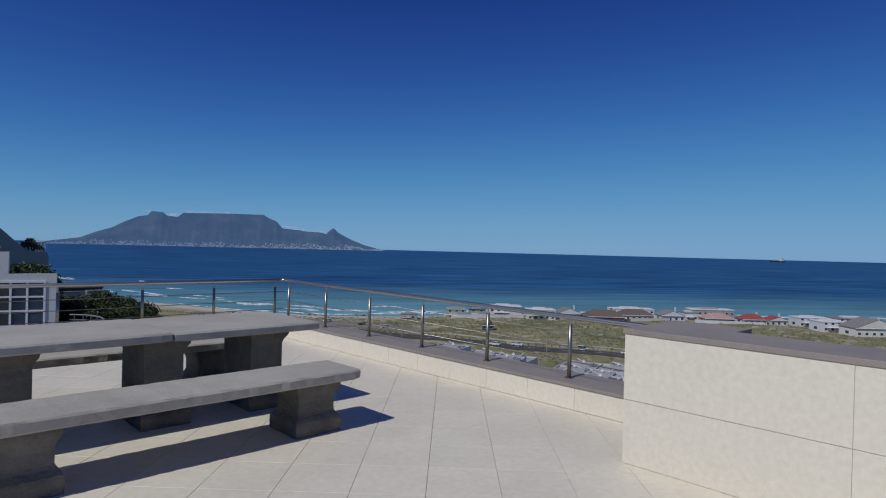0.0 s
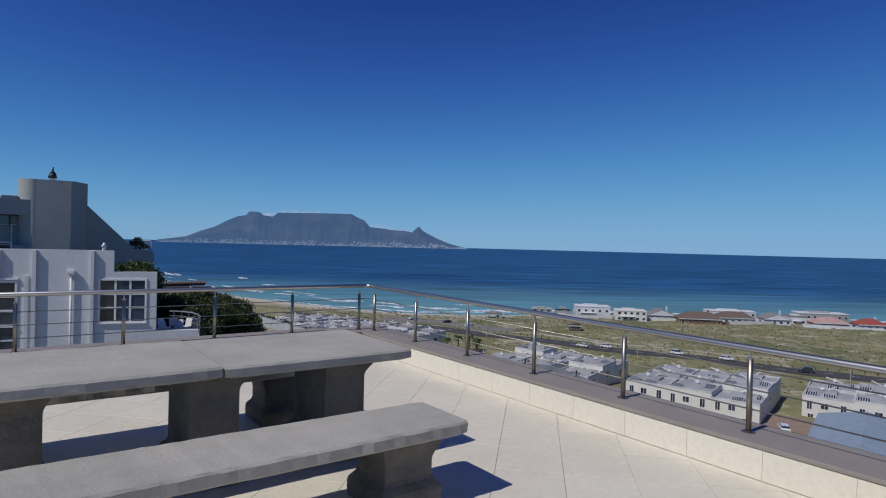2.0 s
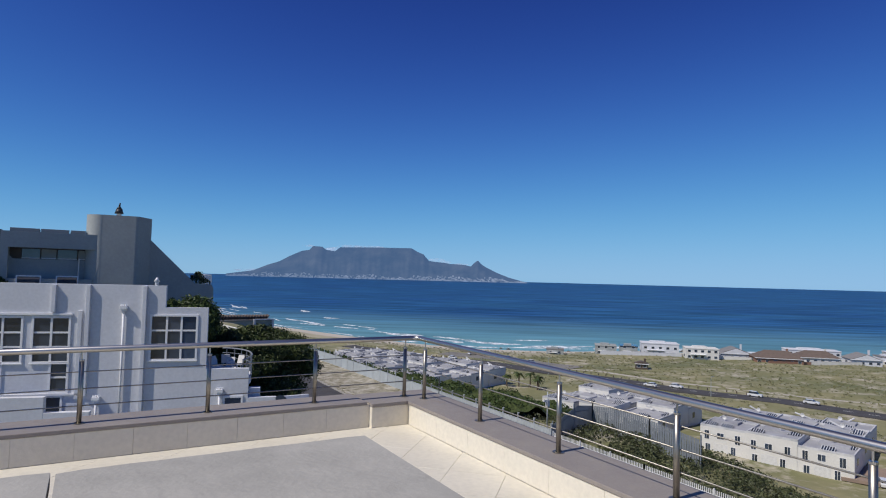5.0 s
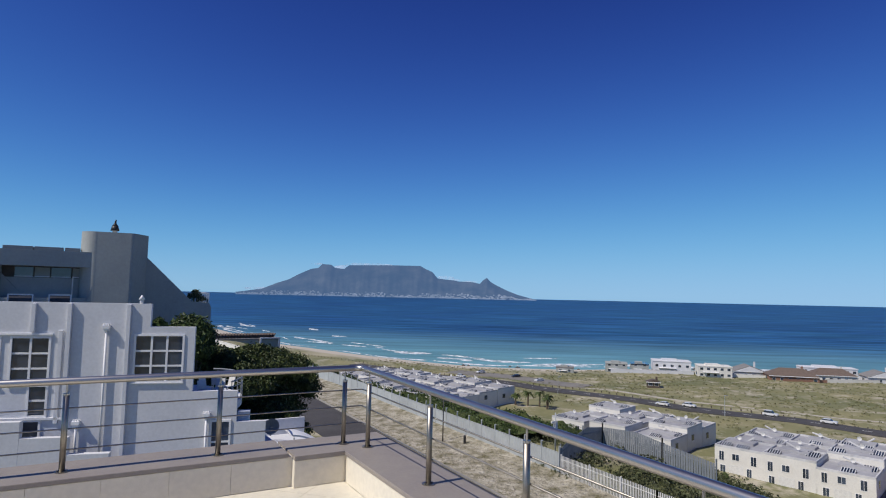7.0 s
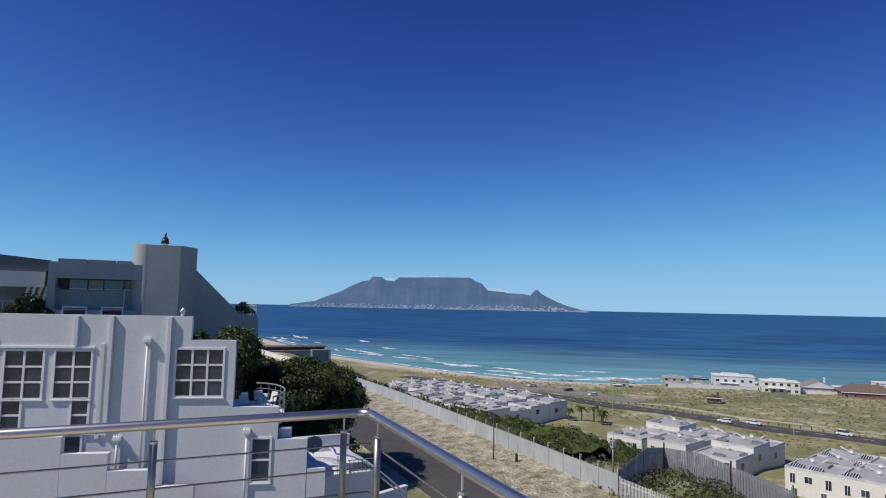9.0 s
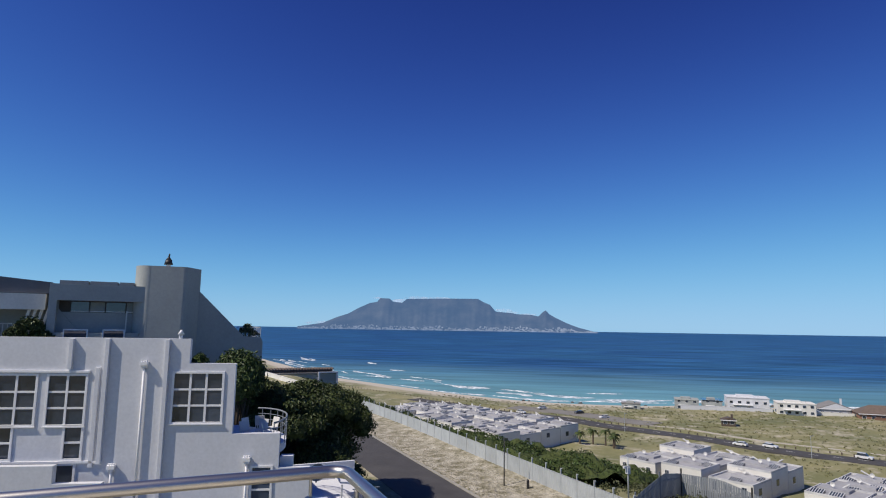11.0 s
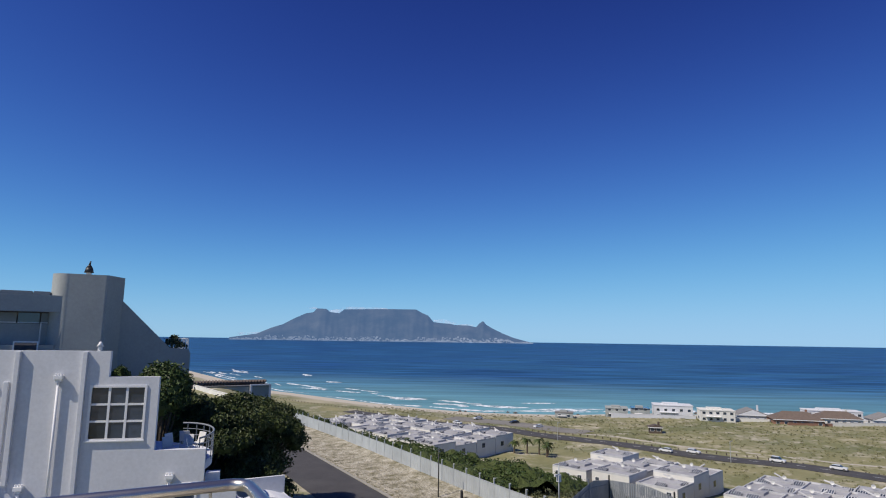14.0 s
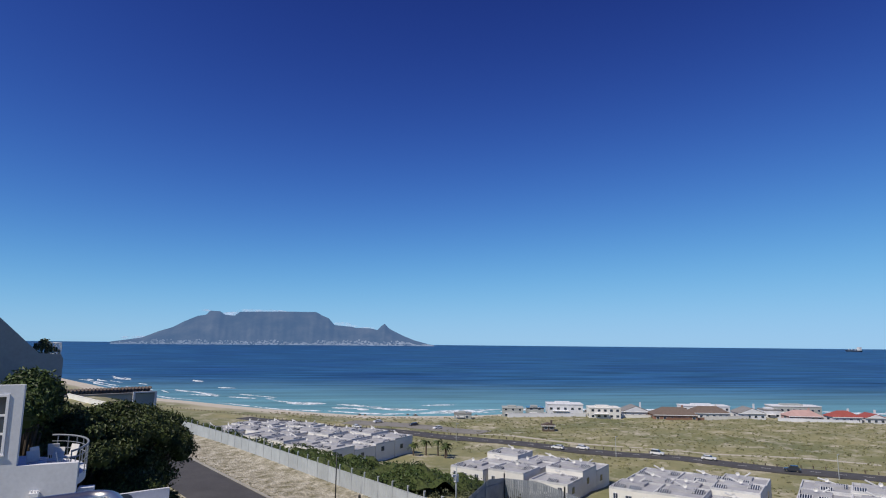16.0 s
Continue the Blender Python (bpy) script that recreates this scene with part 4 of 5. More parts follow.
for cx, cy, w, d, z0, top, n, lv, sd, mt, lb in (
        (3.9, 45.5, 1.15, 3.2, -10, -0.95, 34, 17000, 21, "leaf_bright", "leafy green tree behind the white house"),
        (7.4, 47.0, 3.0, 5.0, -13, -3.6, 44, 26000, 22, "leaf", "dense dark green coastal tree by the street"),
        (10.8, 52.0, 3.2, 5.0, -13.8, -4.0, 60, 32000, 23, "leaf", "broad dark green tree overhanging the street"),
        (13.6, 56.0, 3.4, 4.5, -14.3, -4.9, 74, 38000, 24, "leaf", "dark green rounded tree at the kerb"),
        (9.0, 63.0, 4.0, 5.0, -12, -4.4, 26, 10000, 25, "leaf", "dark coastal tree behind the others"),
        (10.6, 45.0, 2.4, 3.0, -14, -8.0, 36, 16000, 26, "leaf", "low dark shrubby tree at the driveway")):
    tree(cx, cy, -15.0, crown_blobs(cx, cy, w, d, z0, top, n, sd), lv, 0.15, sd, M[mt], lb)


def shrub(x, y, z, blobs, leaves, size, seed, mat, label):
    ob = thing("shrub", (x, y, z), label, "shrub")
    Build().tube((0, 0, -0.02), (0, 0, 0.6), 0.06, 6, 0.04).part("stem", M["bark"], ob)
    leaf_cloud(blobs, leaves, size, seed).part("foliage", mat, ob)


shrub(5.6, 54.9, 0.0, [(-0.1, 0, 0.5, 0.65, 0.5, 0.5), (0.5, 0.2, 0.3, 0.5, 0.4, 0.3), (-0.1, 0, 0.95, 0.38, 0.35, 0.32), (-0.5, 0, 0.6, 0.3, 0.3, 0.4)], 900, 0.12, 31, M["bush"], "green shrub on the grey house's terrace")
shrub(-10.8, 52.4, -0.3, [(0, 0, 0.9, 1.0, 0.6, 0.9), (0.8, 0, 0.4, 0.8, 0.5, 0.5), (-0.9, 0, 0.5, 0.7, 0.5, 0.6)], 1600, 0.16, 32, M["leaf"], "green potted plants beside the cream wing")
shrub(0.6, 30.5, -0.95, [(0, 0, 0.45, 0.3, 0.3, 0.35), (0.2, 0.1, 0.3, 0.25, 0.3, 0.3)], 600, 0.12, 33, M["leaf_bright"], "small green roof plant behind the parapet")

def carpet(x, y):
    n = np.sin(x * 0.9 + 2 * np.sin(y * 0.31)) * np.sin(y * 0.8 + 1.7 * np.sin(x * 0.27)) + 0.6 * np.sin(x * 1.9 + y * 0.7) * np.sin(y * 1.7 - x * 0.4)
    edge = np.clip((x - 35.5) / 3, 0, 1) * np.clip((np.where(y < 128, 108, 82 - 0.12 * (y - 128)) - x) / 6, 0, 1) * np.clip((y - np.interp(x, [36, 46, 60, 74, 90, 108], [44, 47, 47, 49, 55, 67])) / 5, 0, 1)
    return terrain(x, y) - 0.4 + edge * (1.0 + 0.4 * n) * np.interp(x, [36, 50, 72, 100, 108], [1.3, 2.0, 3.6, 3.0, 1.2]) * np.interp(y, [125, 165], [1, 0.35])


hedge = tagged(grid_mesh("hillside_hedge", np.arange(35.5, 108.2, 0.6), np.arange(50, 300, 0.75), carpet, M["hedge"]), "dense low green bushes on the slope behind the fence", "bushes", "", "stuff")
hb = []
r = np.random.default_rng(44)
for _ in range(1900):
    x, y = r.uniform(37, 104), r.uniform(50, 128)
    if r.random() < 0.35:
        x, y = r.uniform(37, 76), r.uniform(120, 175)
    if y < 4 + np.interp(x, [36, 46, 60, 74, 90, 108], [44, 47, 47, 49, 55, 67]):
        continue
    h = r.uniform(0.5, 1.1)
    hb.append((x, y, float(carpet(np.array(x), np.array(y))), h * 1.3, h * 1.3, h * 0.6))
tagged(leaf_cloud(hb, 110000, 0.17, 41).part("hedge_leaves", M["leaf_bright"]), "small green leaves of the hillside bushes", "leaves", "", "stuff")
hb = tufts(260, lambda r: (r.uniform(35.5, 50), r.uniform(8, 40)), 0.3, 0.95, 45, None, "", "", "")
hb += tufts(1100, lambda r: (r.uniform(36, 106), r.uniform(-10, 74)), 0.3, 0.7, 42, None, "", "", "")
tagged(leaf_cloud(hb, 60000, 0.15, 42).part("slope_scrub", M["bush"]), "grey-green scrub below the slatted fence", "scrub", "", "stuff")


def dune_spot(r):
    while True:
        x, y = r.uniform(140, 420), r.uniform(-60, 330)
        d = shore_distance(x, y)
        if 28 < d and abs(x - (218 - 0.33 * y)) > 9 and x > 218 - 0.33 * y - 40:
            return x, y


hb = tufts(8000, dune_spot, 0.4, 0.3, 43, None, "", "", "")
tagged(leaf_cloud(hb, 90000, 0.22, 43).part("dune_scrub", M["dune"]), "patchy grey-green dune scrub above the beach", "scrub", "", "stuff")


def palm(x, y, h, seed):
    z = tz(x, y)
    ob = thing("palm_tree", (x, y, z), "small palm with drooping fronds by the townhouses", "palm tree", "palms")
    r = random.Random(seed)
    Build().tube((0, 0, -0.2), (0.1, 0, h), 0.3, 8, 0.22).part("trunk", M["bark"], ob)
    for i in range(16):
        a = i * 2.4 + r.uniform(-0.2, 0.2)
        up = r.uniform(-0.1, 0.9)
        b = Build()
        prev = None
        for k in range(6):
            s = k / 5
            p = Vector((math.cos(a) * 2.4 * s, math.sin(a) * 2.4 * s, h + up * 2.2 * s - 2.2 * s * s))
            side = Vector((-math.sin(a), math.cos(a), -0.4)) * (0.35 * math.sin(math.pi * min(1, s + 0.15)) + 0.02)
            cur = (p - side, p + Vector((0, 0, 0.08)), p + side)
            if prev:
                b.add([*prev, *cur], [(0, 1, 4, 3), (1, 2, 5, 4)])
            prev = cur
        b.part("frond", M["leaf"], ob)


for x, y, h in ((120.5, 159, 3.4), (124.5, 157.5, 4.2), (127.5, 155, 4.6), (129.5, 153, 3.6), (126.5, 150, 3.2)):
    palm(x, y, h, int(x * 10))


# ---- townhouses ----
UA = math.degrees(math.atan2(-0.958, 0.287))


def townhouse(kind):
    """Flat-roofed unit with parapet, raised roof lights, dish and openings; local x runs along the terrace of units, local -y faces uphill."""
    rnd = random.Random(kind * 7 + 3)
    ob = thing("townhouse", (0, 0, 0), "cream flat-roofed townhouse with white roof and sloping roof lights", "townhouse", "townhouse rows")
    h = 5.2 + (0.0, 0.45, -0.4)[kind]
    L_, D = 4.75, 4.65
    Build().box(-L_, L_, -D, D, -3.0, h).part("wall", M["house_cream"], ob)
    Build().box(-L_ + 0.25, L_ - 0.25, -D + 0.25, D - 0.25, h, h + 0.06).part("roof", M["roof_deck"], ob, "pale grey flat roof")
    rim = Build()
    rim.box(-L_, L_, -D, -D + 0.25, h, h + 0.42).box(-L_, L_, D - 0.25, D, h, h + 0.42).box(-L_, -L_ + 0.25, -D + 0.25, D - 0.25, h, h + 0.42).box(L_ - 0.25, L_, -D + 0.25, D - 0.25, h, h + 0.42)
    rim.part("parapet", M["roof_white"], ob)
    Build().box(-L_ + 0.6 + kind, L_ - 3.4 + kind, 0.6, D - 0.6, h + 0.06, h + 0.55).part("raised_roof", M["roof_deck"], ob, bevel=0.03)
    for k, (x, y) in enumerate(((-3.2, -2.6), (0.2, -2.9), (2.9, 0.2 + kind))):
        if (k + kind) % 3 == 2:
            continue
        w = Build().add([(x - 1.2, y - 1.0, h + 0.06), (x + 1.2, y - 1.0, h + 0.06), (x + 1.2, y + 1.0, h + 0.06), (x - 1.2, y + 1.0, h + 0.06), (x - 1.2, y + 1.0, h + 0.62), (x + 1.2, y + 1.0, h + 0.62)],
                        [(0, 3, 2, 1), (0, 1, 5, 4), (2, 3, 4, 5), (0, 4, 3), (1, 2, 5)]).part("roof_light", M["glass"], ob, "sloping slatted roof light")
        sl = Build()
        for i in range(6):
            xx = x - 1.2 + 0.45 * i
            m = Matrix.Translation((xx, y - 1.0, h + 0.09)) @ Matrix.Rotation(math.atan2(0.56, 2.0), 4, 'X')
            sl.box(0, 0.13, 0, 2.1, 0, 0.06, m)
        sl.part("slats", M["roof_white"], w)
    dx, dy = rnd.uniform(-3, 3), rnd.uniform(-1, 3)
    dish = Build()
    n = 12
    ring0 = [(dx + 0.45 * math.cos(a), dy - 0.05, h + 1.3 + 0.45 * math.sin(a)) for a in np.linspace(0, 2 * math.pi, n, endpoint=False)]
    dish.add(ring0 + [(dx, dy + 0.12, h + 1.3)], [(i, (i + 1) % n, n) for i in range(n)])
    dish.tube((dx, dy + 0.1, h), (dx, dy + 0.1, h + 1.3), 0.05, 6)
    dish.part("satellite_dish", M["fence_white"], ob, "white satellite dish")
    Build().tube((rnd.uniform(-4, 4), 3.4, h), (rnd.uniform(-4, 4), 3.4, h + 1.4), 0.18, 8).part("flue", M["roof_white"], ob)
    for x0, x1, z0, z1 in ((-3.8, -2.9, 2.6, 4.4), (-1.2, 0.1, 3.0, 4.2), (2.4, 3.4, 2.5, 4.3), (-3.6, -2.6, -0.2, 1.6), (1.6, 2.5, 0.0, 1.7)):
        f = Build().box(x0 - 0.08, x1 + 0.08, -D - 0.05, -D, z0 - 0.08, z1 + 0.08).part("window", M["render_trim"], ob)
        Build().box(x0, (x0 + x1) / 2 - 0.03, -D - 0.06, -D - 0.05, z0, z1).part("pane", M["glass"], f)
        Build().box((x0 + x1) / 2 + 0.03, x1, -D - 0.06, -D - 0.05, z0, z1).part("pane", M["glass"], f)
    Build().box(-1.9, 1.0, -D - 0.04, -D, -0.4, 1.9).part("garage_door", M["fence_white"], ob, "white sectional garage door")
    e = Build().box(L_, L_ + 0.05, -2.0, -0.6, 2.6, 4.0).part("window", M["glass"], ob)
    Build().box(L_, L_ + 0.08, -2.1, -0.5, 2.45, 2.58).part("sill", M["render_trim"], e)
    return ob


protos = [townhouse(k) for k in range(3)]
AL, AC = Vector((0.287, -0.958, 0)), Vector((0.958, 0.287, 0))
places = []
for s0, s1, p0, offs in ((4, 37, Vector((118, 128, 0)), (-13.6, -4.2, 5.2)), (46, 74, Vector((118, 128, 0)), (-14.0, -4.5, 5.0)), (80, 156, Vector((118, 128, 0)), (1.0, 10.4)), (-66, 5, Vector((113, 165, 0)), (-24.0, -14.5, -5.0, 4.5))):
    n = max(1, round((s1 - s0) / 9.6))
    for i in range(n):
        for o in offs:
            places.append(p0 + AL * (s0 + (i + 0.5) * (s1 - s0) / n) + AC * o)
used = set()
for i, p in enumerate(places):
    k = (i * 5 + i // 3) % 3
    z = min(tz(p.x + a, p.y + c) for a in (-4, 4) for c in (-4, 4))
    z = max(z, -35.6) + (0.0, -0.5, 0.15)[(i * 7 + i // 4) % 3]
    m = pose(p.x, p.y, z, 0, 0, UA)
    if k not in used:
        protos[k].matrix_basis = m
        used.add(k)
    else:
        copy_thing(protos[k], m)


low = thing("house", (118.5, 32.2, -35.2), "low building with a blue-grey sheet roof", "house", "", UA)
Build().box(-7.5, 7.5, -13, 13, -3, 3.9).part("wall", M["house_cream"], low)
Build().prism_y([(-8, 3.9), (8, 3.9), (8, 4.15), (0, 5.9), (-8, 4.15)], -13.5, 13.5).part("roof", M["blue_roof"], low, "blue-grey sheet roof")
court = structure(strip("courtyard", [(118 + 0.287 * s + 0.958 * -13, 128 - 0.958 * s + 0.287 * -13) for s in range(72, 100, 4)], 6.0, 0.1, M["paving"]), "brick paved courtyard between the townhouses", "courtyard")

# ---- coast road, car park, cars ----
def road_x(y):
    return 218 - 0.33 * y


coast_pts = [(road_x(y), y) for y in range(-240, 306, 6)]
coast_road = structure(strip("coast_road", coast_pts, 4.5, 0.12, M["asphalt"]), "grey two-lane coast road along the dunes", "road")
b = Build()
for i in range(0, len(coast_pts) - 1):
    (x, y), (u, v) = coast_pts[i], coast_pts[i + 1]
    z = max(tz(x, y), tz(x + 5, y + 1.5), tz(x - 5, y - 1.5)) + 0.14
    m = Matrix.Translation((x, y, z)) @ Matrix.Rotation(math.atan2(v - y, u - x), 4, 'Z')
    b.box(0, 2.6, -0.09, 0.09, 0, 0.012, m)
b.part("centre_line", M["paint"], coast_road)
b = Build()
for y in np.arange(-200, 400, 3.0):
    x = road_x(y) + 7.2
    z = tz(x, y)
    b.box(x - 0.12, x + 0.12, y - 0.12, y + 0.12, z - 0.1, z + 0.75)
tagged(b.part("roadside_posts", M["timber"]), "row of short dark timber posts beside the coast road", "posts", "", "stuff")
structure(strip("car_park", [(road_x(y) + 26 - abs(y - 225) * 0.12, y) for y in range(186, 262, 6)], 6.0, 0.12, M["faded"]), "grey asphalt beach car park", "car park")
structure(strip("footpath", [(road_x(y) + 22 + 8 * math.sin(y * 0.03), y) for y in range(60, 190, 6)], 1.0, 0.08, M["stone"]), "pale sandy path through the dunes", "path")


def car(x, y, rz, paint, label, suv=False):
    z = max(tz(x, y), tz(x + 2, y), tz(x - 2, y)) + 0.13
    if abs(x - road_x(y)) < 6:
        z = max(z, max(tz(road_x(y), y), tz(road_x(y) + 5, y + 1.5), tz(road_x(y) - 5, y - 1.5)) + 0.13)
    ob = thing("car", (x, y, z), label, "car", "", rz)
    top = 1.75 if suv else 1.42
    body = [(-2.15, 0.32), (2.1, 0.32), (2.15, 0.75), (1.95, 0.92), (1.0, 1.0), (-1.9, 1.02), (-2.2, 0.85)]
    Build().prism_y(body, -0.86, 0.86).part("body", paint, ob, bevel=0.06)
    cab = [(-1.95, 0.98), (1.05, 0.98), (0.45, top - 0.04), (-1.55, top - 0.02)]
    g = Build().prism_y(cab, -0.74, 0.74).part("cabin", M["glass"], ob, "dark tinted glazing", bevel=0.05)
    Build().box(-1.55, 0.4, -0.72, 0.72, top - 0.06, top + 0.02).part("roof", paint, g, bevel=0.03)
    for wx in (-1.35, 1.35):
        for wy in (-0.82, 0.82):
            w = Build().tube((wx, wy - 0.1, 0.32), (wx, wy + 0.1, 0.32), 0.33, 14).part("wheel", M["rubber"], ob)
            Build().tube((wx, wy - 0.11, 0.32), (wx, wy + 0.11, 0.32), 0.19, 10).part("rim", M["steel_dark"], w)
    for wy in (-0.62, 0.62):
        Build().box(2.1, 2.17, wy - 0.16, wy + 0.16, 0.62, 0.76).part("headlight", M["fence_white"], ob)


RZ = math.degrees(math.atan2(1, -0.33))
for y, off, pnt, suv, lb in ((232, 2.2, "car_white", False, "white car driving on the coast road"), (140, -2.2, "car_white", False, "white hatchback on the coast road"), (134, 2.2, "car_white", False, "white saloon car on the coast road"),
                             (110, 2.2, "car_white", True, "white off-road car on the coast road"), (95, 2.2, "car_white", False, "white estate car on the coast road"), (72, -2.2, "car_dark", True, "dark pick-up on the coast road")):
    car(road_x(y) + off, y, RZ + (180 if off > 0 else 0), M[pnt], lb, suv)
for y, off in ((210, 23), (226, 27), (244, 25)):
    car(road_x(y) + off, y, RZ + 70, M["car_white" if y != 226 else "car_dark"], "parked car in the beach car park")


car(124, 48, 35, M["car_white"], "silver-white car parked in the paved courtyard")

# ---- houses along the beach ----
HR = -43.0


def beach_house(x, y, w, d, h, roof, wall, roofmat, label, rz=HR, z=None):
    z0 = min(tz(x + a, y + c) for a in (-5, 5) for c in (-5, 5)) if z is None else z
    ob = thing("house", (x, y, z0), label, "house", "beach houses", rz)
    Build().box(-w / 2, w / 2, -d / 2, d / 2, -1, h).part("wall", wall, ob)
    o = 0.5
    if roof == "flat":
        Build().box(-w / 2 - 0.2, w / 2 + 0.2, -d / 2 - 0.2, d / 2 + 0.2, h, h + 0.45).part("roof", roofmat, ob, bevel=0.05)
        Build().box(-w / 4, w / 6, -d / 4, d / 4, h + 0.45, h + 1.2).part("roof_box", wall, ob)
    elif roof == "hip":
        r = min(w, d) * 0.32
        W, Dd, k = w / 2 + o, d / 2 + o, max(w - d, 2) / 2
        Build().add([(-W, -Dd, h), (W, -Dd, h), (W, Dd, h), (-W, Dd, h), (-k, 0, h + r), (k, 0, h + r)], [(0, 1, 5, 4), (2, 3, 4, 5), (3, 0, 4), (1, 2, 5), (0, 3, 2, 1)]).part("roof", roofmat, ob)
    else:
        r = w * 0.2
        W, Dd = w / 2 + o, d / 2 + o
        Build().prism_y([(-W, h), (W, h), (0, h + r)], -Dd, Dd).part("roof", roofmat, ob)
        Build().prism_y([(-W + 0.9, h - 0.02), (W - 0.9, h - 0.02), (0, h + r - 0.35)], -Dd - 0.05, -Dd).part("gable", wall, ob)
    n = max(2, int(w / 3.2))
    for i in range(n):
        cx = -w / 2 + (i + 0.5) * w / n
        for lv in range(1 if h < 4.5 else 2):
            zz = 1.0 + lv * 2.9
            f = Build().box(cx - 0.8, cx + 0.8, -d / 2 - 0.06, -d / 2, zz, zz + 1.35).part("window", M["render_trim"], ob)
            Build().box(cx - 0.72, cx + 0.72, -d / 2 - 0.08, -d / 2 - 0.06, zz + 0.08, zz + 1.27).part("pane", M["glass"], f)
    if roof != "flat":
        Build().box(w * 0.22, w * 0.22 + 0.8, 0.3, 1.1, h, h + min(w, d) * 0.32 + 0.9).part("chimney", wall, ob)
        Build().box(-w / 2 - o, w / 2 + o, -d / 2 - o - 0.12, -d / 2 - o, h - 0.22, h + 0.06).part("fascia", M["render_trim"], ob, "white fascia board")
    else:
        Build().box(-w * 0.36, w * 0.1, -d / 2 - 1.5, -d / 2, h * 0.5, h * 0.5 + 0.2).part("canopy", M["render_trim"], ob)
        Build().tube((w * 0.3, 0, h), (w * 0.3, 0, h + 1.5), 0.06, 5).part("aerial", M["fence"], ob)
    for k in (-1, 1):
        Build().box(w / 2 * k - (0 if k < 0 else -0.0) - 0.03, w / 2 * k + 0.03, -1.2, 1.2, 1, 2.4).part("window", M["glass"], ob)
    return ob


W_, C_ = M["render_white"], M["house_cream"]
for a in (
        (241, 231, 11, 10, 5.0, "flat", M["render_grey"], M["render_grey"], "grey modern flat-roofed beach house"),
        (252, 225, 9, 10, 4.6, "flat", M["render_grey"], M["glass"], "dark glazed modern beach house"),
        (266, 216, 19, 11, 6.6, "flat", W_, W_, "large white modern two-storey beach house"),
        (274, 196, 16, 10, 5.6, "flat", C_, C_, "cream two-storey flat-roofed beach house"),
        (293, 190, 15, 11, 3.6, "gable", W_, M["grey_roof"], "white beach house with low grey gable roof"),
        (298, 170, 22, 11, 3.2, "hip", M["brick"], M["brown_roof"], "brick beach bungalow with brown hipped roof"),
        (323, 164, 20, 10, 3.4, "hip", C_, M["brown_roof"], "cream beach bungalow with brown hipped roof"),
        (334, 172, 26, 9, 6.0, "flat", W_, W_, "long white flat-roofed house above the surf"),
        (340, 150, 14, 11, 3.4, "gable", W_, M["grey_roof"], "white beach house with grey gable roof"),
        (357, 146, 9, 9, 4.4, "flat", W_, M["grey_roof"], "small white beach house with tall chimney"),
        (371, 139, 26, 10, 6.4, "flat", M["render_grey"], W_, "dark modern house with white roof frame"),
        (353, 128, 17, 9, 3.0, "hip", M["pink_roof"], M["pink_roof"], "pink beach bungalow with pale pink roof"),
        (362, 112, 14, 9, 3.2, "hip", W_, M["red_roof"], "white beach house with bright red roof"),
        (371, 102, 10, 8, 3.4, "gable", W_, M["red_roof"], "white gabled beach house with red roof"),
        (384, 88, 18, 10, 5.0, "flat", W_, W_, "white flat-roofed beach house"),
        (356, 72, 14, 11, 5.0, "flat", W_, W_, "white two-storey beach house with small windows"),
        (352, 54, 22, 12, 4.4, "gable", C_, M["grey_roof"], "cream beach house with grey gable roof"),
        (398, 70, 24, 12, 5.0, "flat", W_, M["grey_roof"], "white beach house with grey flat roof"),
        (372, 34, 20, 12, 4.6, "hip", W_, M["brown_roof"], "white beach house with brown roof"),
        (382, 10, 22, 12, 4.8, "gable", C_, M["grey_roof"], "cream beach house with grey roof"),
        (213, 240, 9, 5, 3.0, "flat", M["render_grey"], M["grey_roof"], "small grey beach pavilion by the car park"),
        (205.9, 175.6, 5, 3.5, 2.6, "gable", M["timber"], M["timber"], "small dark timber shelter in the dunes")):
    beach_house(*a)


def garden_wall(x0, y0, x1, y1, h, mat, label):
    z = min(tz(x0, y0), tz(x1, y1))
    ob = thing("garden_wall", (x0, y0, z), label, "wall")
    l, r = math.hypot(x1 - x0, y1 - y0), math.degrees(math.atan2(y1 - y0, x1 - x0))
    ob.matrix_basis = pose(x0, y0, z, 0, 0, r)
    Build().box(0, l, -0.15, 0.15, -0.8, h).part("wall", mat, ob)
    Build().box(-0.05, l + 0.05, -0.2, 0.2, h, h + 0.12).part("cap", mat, ob)


garden_wall(234, 228, 268, 203, 2.0, W_, "long white garden wall round the modern house")
garden_wall(268, 200, 290, 178, 1.8, C_, "cream garden wall before the beach houses")
garden_wall(288, 168, 306, 157, 1.2, M["brick"], "low orange brick garden wall")
garden_wall(310, 160, 334, 147, 1.8, C_, "cream garden wall before the bungalow")
garden_wall(338, 134, 360, 104, 1.6, W_, "white garden wall before the red-roofed houses")

# street furniture far off
for y in (60, 118, 176):
    lp = thing("street_lamp", (road_x(y) - 6.5, y, tz(road_x(y) - 6.5, y)), "thin grey street lamp beside the coast road", "street lamp", "coast road lamps")
    Build().tube((0, 0, 0), (0, 0, 6.5), 0.09, 6, 0.06).part("pole", M["fence"], lp)
    Build().box(0, 1.3, -0.1, 0.1, 6.4, 6.55).part("arm", M["fence"], lp)

